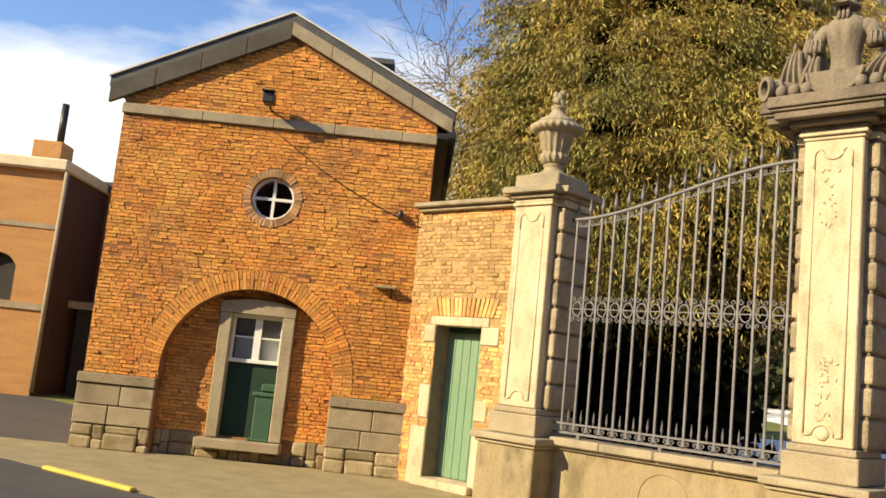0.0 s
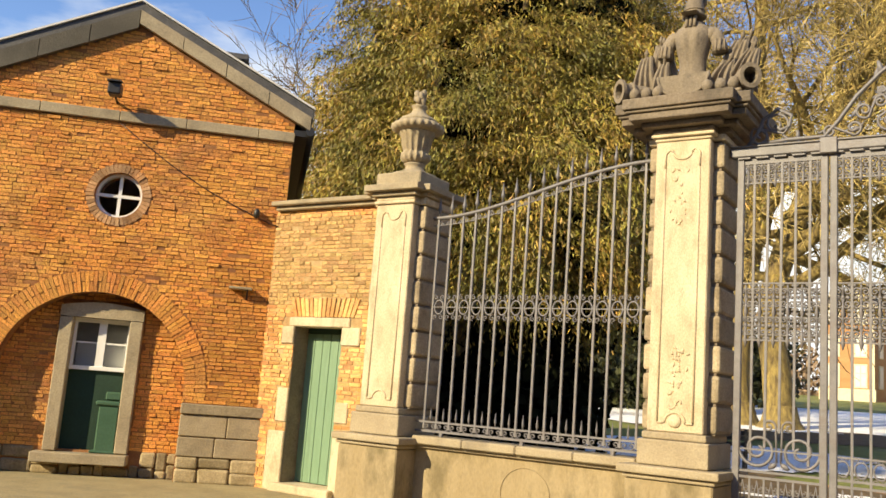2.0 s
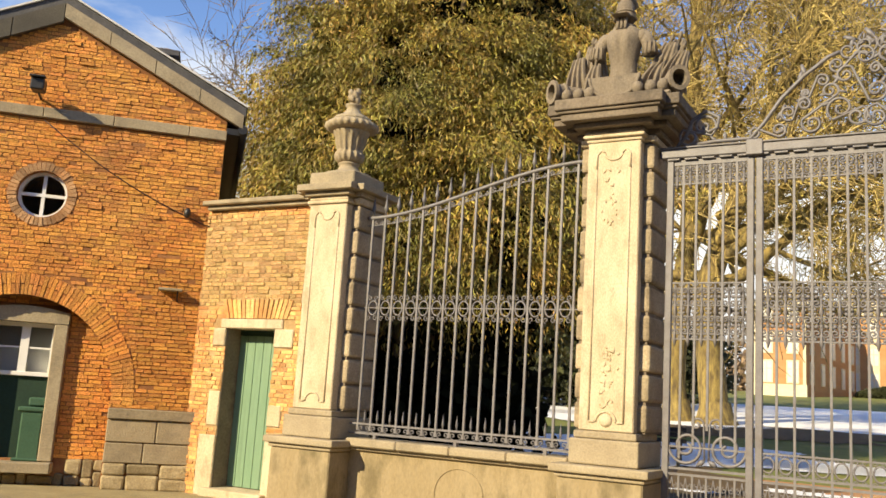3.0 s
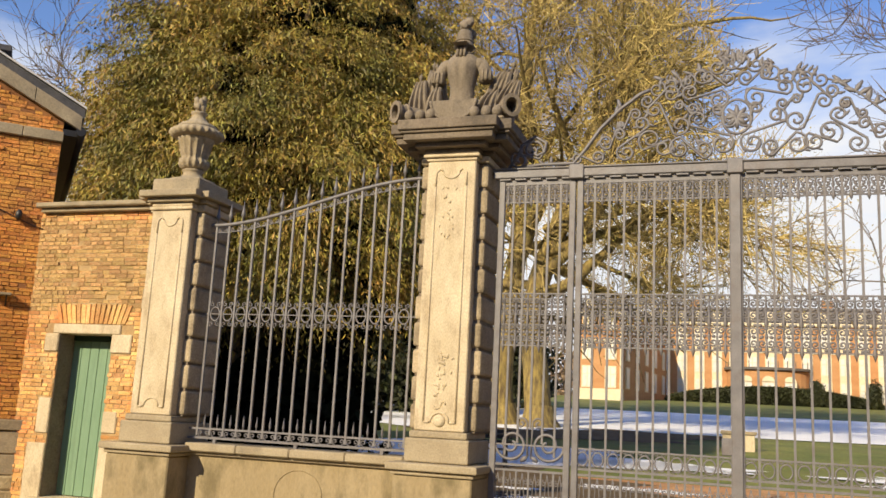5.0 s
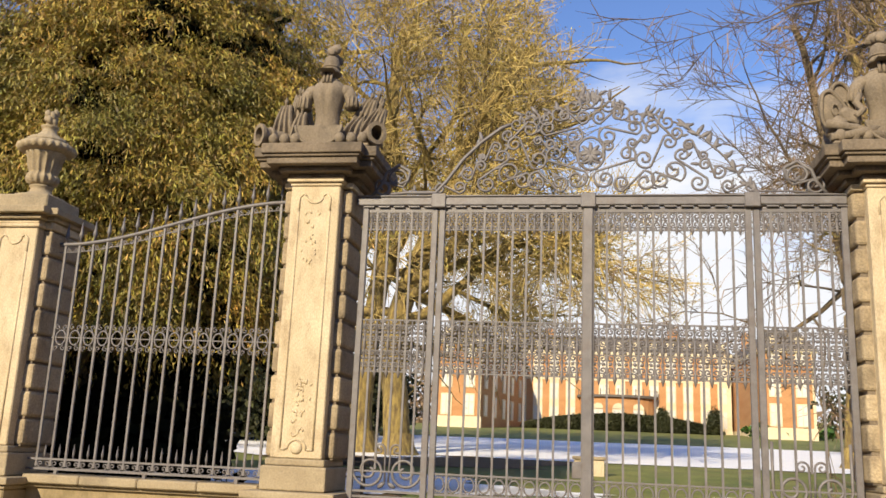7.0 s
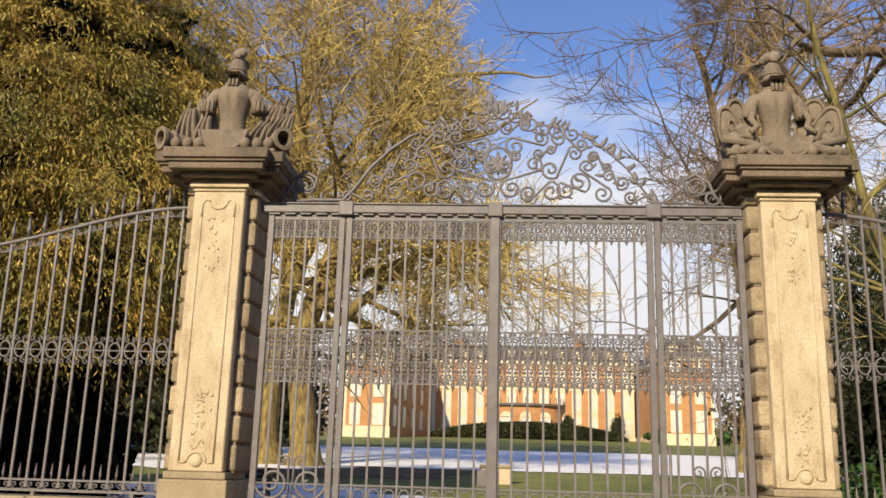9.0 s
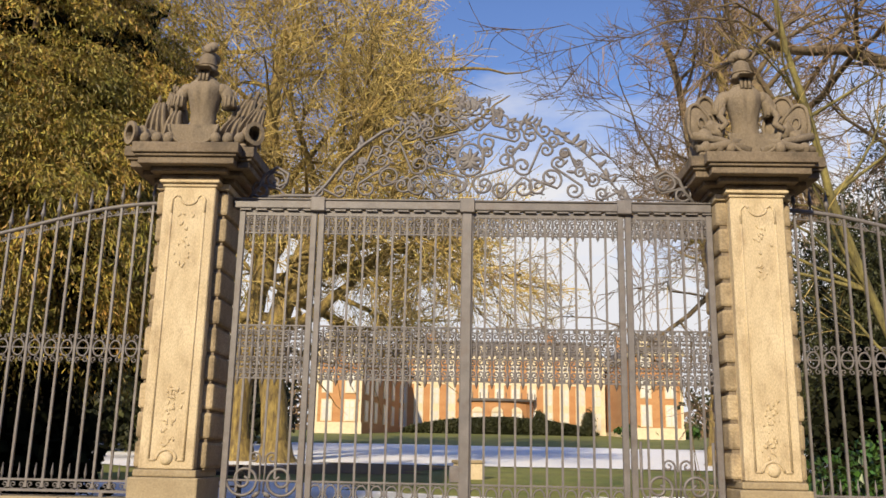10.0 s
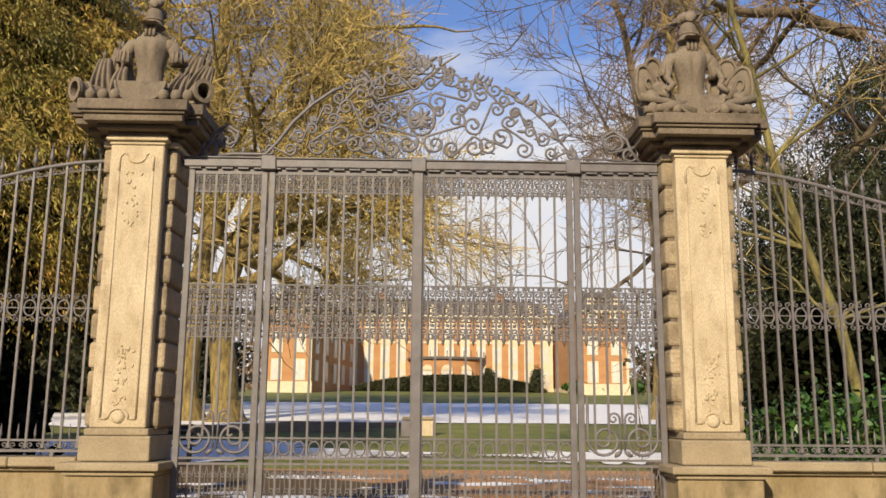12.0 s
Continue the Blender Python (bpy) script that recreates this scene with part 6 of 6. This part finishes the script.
for k, (x, y, rx, h) in enumerate(((-20, 40, 6, 7), (-29, 44, 6, 9), (-38, 50, 8, 10), (-18, 56, 5, 6), (-25, 66, 7, 8), (24, 60, 6, 6), (31, 52, 6, 8), (29, 33, 5, 7), (30, 40, 7, 10), (-24, 24, 5, 6), (-33, 28, 6, 8))):
    shrub("evergreen_clump", x, y, rx, 3.0, h, 1500, 12, 0.34, HEDGE, "dark evergreen clump at the edge of the lawn", 60 + k, 0.35, 0.3)
# far woods closing the view
fw = thing("far_wood", pose(0, 150, 4), "brown-grey far winter woodland behind the mansion", "wood", kind="stuff")
g_ = np.random.RandomState(12)
pts = [np.array((x, g_.uniform(0, 12), abs(g_.normal(0, 1)) * (5.0 + 3 * math.sin(x * 0.11)))) for x in g_.uniform(-150, 150, 5200)]
v, f = leaves(pts, None, 4, 1.5, 0.8, random.Random(8), -0.4, 0.25)
raw("trees", v, f, TWIG_GREY, fw)
# clipped hedge and topiary before the mansion
hg = thing("clipped_hedge", pose(2, 111, gz(2, 111)), "dark clipped hedge along the foot of the mansion", "hedge")
bm = bmesh.new()
prism(bm, [(-11 + 26 * k / 30, 0.25 + 2.0 * math.sin(math.pi * k / 30) ** 0.6) for k in range(31)] + [(15, -0.3), (-11, -0.3)], -1.0, 1.0)
part("inner_mass", bm, YEW_SHADE, hg)
pts = []
for k in range(7000):
    u = g_.uniform(0, 1)
    pts.append(np.array((-11 + 26 * u, g_.choice((-1.05, 1.05)) if g_.uniform() < 0.6 else g_.uniform(-1, 1), (0.25 + 2.0 * math.sin(math.pi * u) ** 0.6) * (g_.uniform() ** 0.5))))
v, f = leaves(pts, None, 4, 0.16, 0.08, random.Random(3), 0.2, 0.4)
raw("foliage", v, f, HEDGE, hg)
for k, x in enumerate((9.3, 15.8, -13.4)):
    shrub("topiary", x, 110, 0.8, 0.8, 3.2, 700, 8, 0.16, HEDGE, "dark clipped topiary bush before the mansion", 90 + k)
shrub("box_bush", 23, 100, 5, 1.6, 2.0, 500, 6, 0.5, LAUREL, "green rounded bush before the mansion wing", 95)

# stone bench block on the lawn behind the gate
sb = thing("stone_block", pose(-0.05, 24, gz(0, 24)), "low pale stone plinth standing on the lawn", "plinth")
part("slab", boxed(-0.62, 0.62, -0.3, 0.3, 0.55, 0.68, bevel=0.03), STONE_GREY, sb)
part("leg", boxed(-0.55, -0.1, -0.25, 0.25, -0.05, 0.548, bevel=0.02), STONE, sb)
part("leg", boxed(0.1, 0.55, -0.25, 0.25, -0.05, 0.548, bevel=0.02), STONE, sb)
for k, (x, y) in enumerate(((-6.6, 13.0),)):
    bn = thing("park_bench", pose(x, y, gz(x, y), 0, 0, 8), "dark wooden park bench standing in the shade", "bench")
    for q in range(3):
        part("seat_slat", boxed(-0.9, 0.9, -0.25 + q * 0.15, -0.13 + q * 0.15, 0.42, 0.46, bevel=0.008), BLACK_METAL, bn)
        part("back_slat", boxed(-0.9, 0.9, 0.22, 0.25, 0.56 + q * 0.14, 0.66 + q * 0.14, bevel=0.008), BLACK_METAL, bn)
    for s in (-0.75, 0.75):
        part("leg", boxed(s - 0.04, s + 0.04, -0.22, -0.14, -0.04, 0.42), BLACK_METAL, bn)
        part("leg", boxed(s - 0.04, s + 0.04, 0.18, 0.25, -0.04, 0.98), BLACK_METAL, bn)

# ---- neighbour's house along the street ----
NM = pose(-22.55, 0.05, 0, 0, 0, 44)
nb = thing("neighbour_house", NM, "two-storey orange brick house with a cream cornice across the lane", "house")
NBB = mat("neighbour_brick", (0.42, 0.20, 0.07), (0.50, 0.27, 0.10), 0.8, 14, 0.9, 0.4, 0.25, squash=(1, 1, 6))
nw = part("wall", boxed(-9, 0, 0, 7, 0, 5.7), NBB, nb)
nw.matrix_world = NM
cut = bmesh.new()
prism(cut, arch_outline(-1.35, 0.5, 2.3, 2.95, 0.55, 12), -0.3, 0.2)
carve(nw, [cut])
# thin panel over the side wall, shade put into its dark brick colour
part("side_shade_panel", boxed(0.003, 0.03, 0.02, 7, 0, 5.7), mat("side_shade_brick", (0.07, 0.032, 0.02), (0.10, 0.045, 0.026), 0.8, 14, 0.9, 0.4, 0.25), nb, "thin panel over the side wall coloured as brick in shade")
part("cornice", boxed(-9.2, 0.12, -0.22, 7.1, 5.7, 6.0, bevel=0.04), CH_STONE, nb, "cream cornice")
part("string_course", boxed(-9, 0.02, -0.05, 0.1, 2.12, 2.28), STONE_GREY, nb)
part("string_course", boxed(-9, 0.02, -0.03, 0.1, 4.2, 4.32), STONE_GREY, nb)
part("arched_pane", boxed(-1.95, -0.75, 0.19, 0.22, 2.3, 3.5), DARK_IN, nb)
dp = bmesh.new()
tube(dp, [(0.1, -0.12, 5.7), (0.08, -0.12, 2.4), (0.08, -0.12, 0.1)], 0.06, 8)
part("downpipe", dp, STONE_GREY, nb)
ck = bmesh.new()
box(ck, -1.5, -0.7, 1.2, 2.0, 6.0, 6.75, bevel=0.02)
part("chimney", ck, NBB, nb)
ck = bmesh.new()
tube(ck, [(-0.95, 1.6, 6.7), (-0.95, 1.6, 7.9)], 0.1, 10)
part("flue", ck, BLACK_METAL, nb)
an = thing("side_building", NM @ pose(0.05, 3.0, 0), "brick annexe coloured dark as shade, with a flat roof, beside the house", "house")
# the house's shadow is put into the annexe's dark brick colour
part("wall", boxed(0, 6, 0, 6, 0, 5.75), mat("annexe_shade_brick", (0.13, 0.055, 0.03), (0.17, 0.07, 0.04), 0.8, 14, 0.9, 0.4, 0.25, squash=(1, 1, 6)), an)
part("roof_edge", boxed(-0.15, 6.1, -0.25, 6.1, 5.75, 6.05), SLATE, an)
part("porch_roof", boxed(0.0, 3.0, -1.6, 0, 2.3, 2.5), STONE_GREY, an)
part("porch_wall", boxed(0.2, 2.8, -1.4, -1.2, 0, 2.3), DARK_IN, an)
part("white_sign", boxed(1.0, 2.1, -1.66, -1.602, 2.5, 2.9), WHITE, an)
# yellow kerb line
kb = link("kerb", boxed(-0.85, 0.85, -0.05, 0.05, 0.0, 0.05, bevel=0.015), mat("worn_yellow_paint", (0.55, 0.42, 0.06), (0.62, 0.5, 0.12), 4, 40, 0.8, 0.3, 0.25))
kb.matrix_world = pose(-9.9, -4.55, 0, 0, 0, 8)
tagged(kb, "worn yellow-painted kerb along the street", "kerb", kind="structure")
# two unseen dark walls added round the street to hold back sky light
SKY_BLOCK = mat("sky_block_brick", (0.10, 0.06, 0.04), (0.14, 0.085, 0.055), 0.8, 14, 0.9, 0.3, 0.25)
tagged(link("sky_block_south", boxed(-30, 40, -27.4, -27, 0, 11.0), SKY_BLOCK), "unseen wall added across the street to hold back sky light", "wall", kind="structure")
tagged(link("sky_block_east", boxed(15, 15.4, -27, -1, 0, 11.0), SKY_BLOCK), "unseen wall added at the street end to hold back sky light", "wall", kind="structure")
# plain wall that closes the park to the east
tagged(link("wall_east", boxed(9.0, 24, -0.04, 0.42, 0, 3.9), MORTAR_PALE), "plain pale brick park wall", "wall", kind="structure")
tagged(link("wall_west", boxed(-60, -14.5, 9.6, 10.0, 0, 3.2), MORTAR_PALE), "plain pale brick yard wall", "wall", kind="structure")


# ---- single bricks, each an object of its own on shared meshes ----
for bricks, y, seed, material, parent, name in PIECES:
    rnd = random.Random(int(seed * 1e6))
    shapes = []
    for k in range(10):
        me = bpy.data.meshes.new(name)
        me.from_pydata(brick_box(-0.5, -0.5, 1, 1, 0.012, 0, random.Random(k), 0.05), [], CUBE_F)
        me.materials.append(material)
        shapes.append(me)
    for x, z, w, h, proud in bricks:
        ob = new(name, rnd.choice(shapes))
        ob.parent = parent
        ob.matrix_basis = Matrix.LocRotScale((x + w / 2, y - proud + 0.01, z + h / 2), Euler((rnd.uniform(-0.02, 0.02), rnd.uniform(-0.012, 0.012), rnd.uniform(-0.02, 0.02))), (w, 1, h))
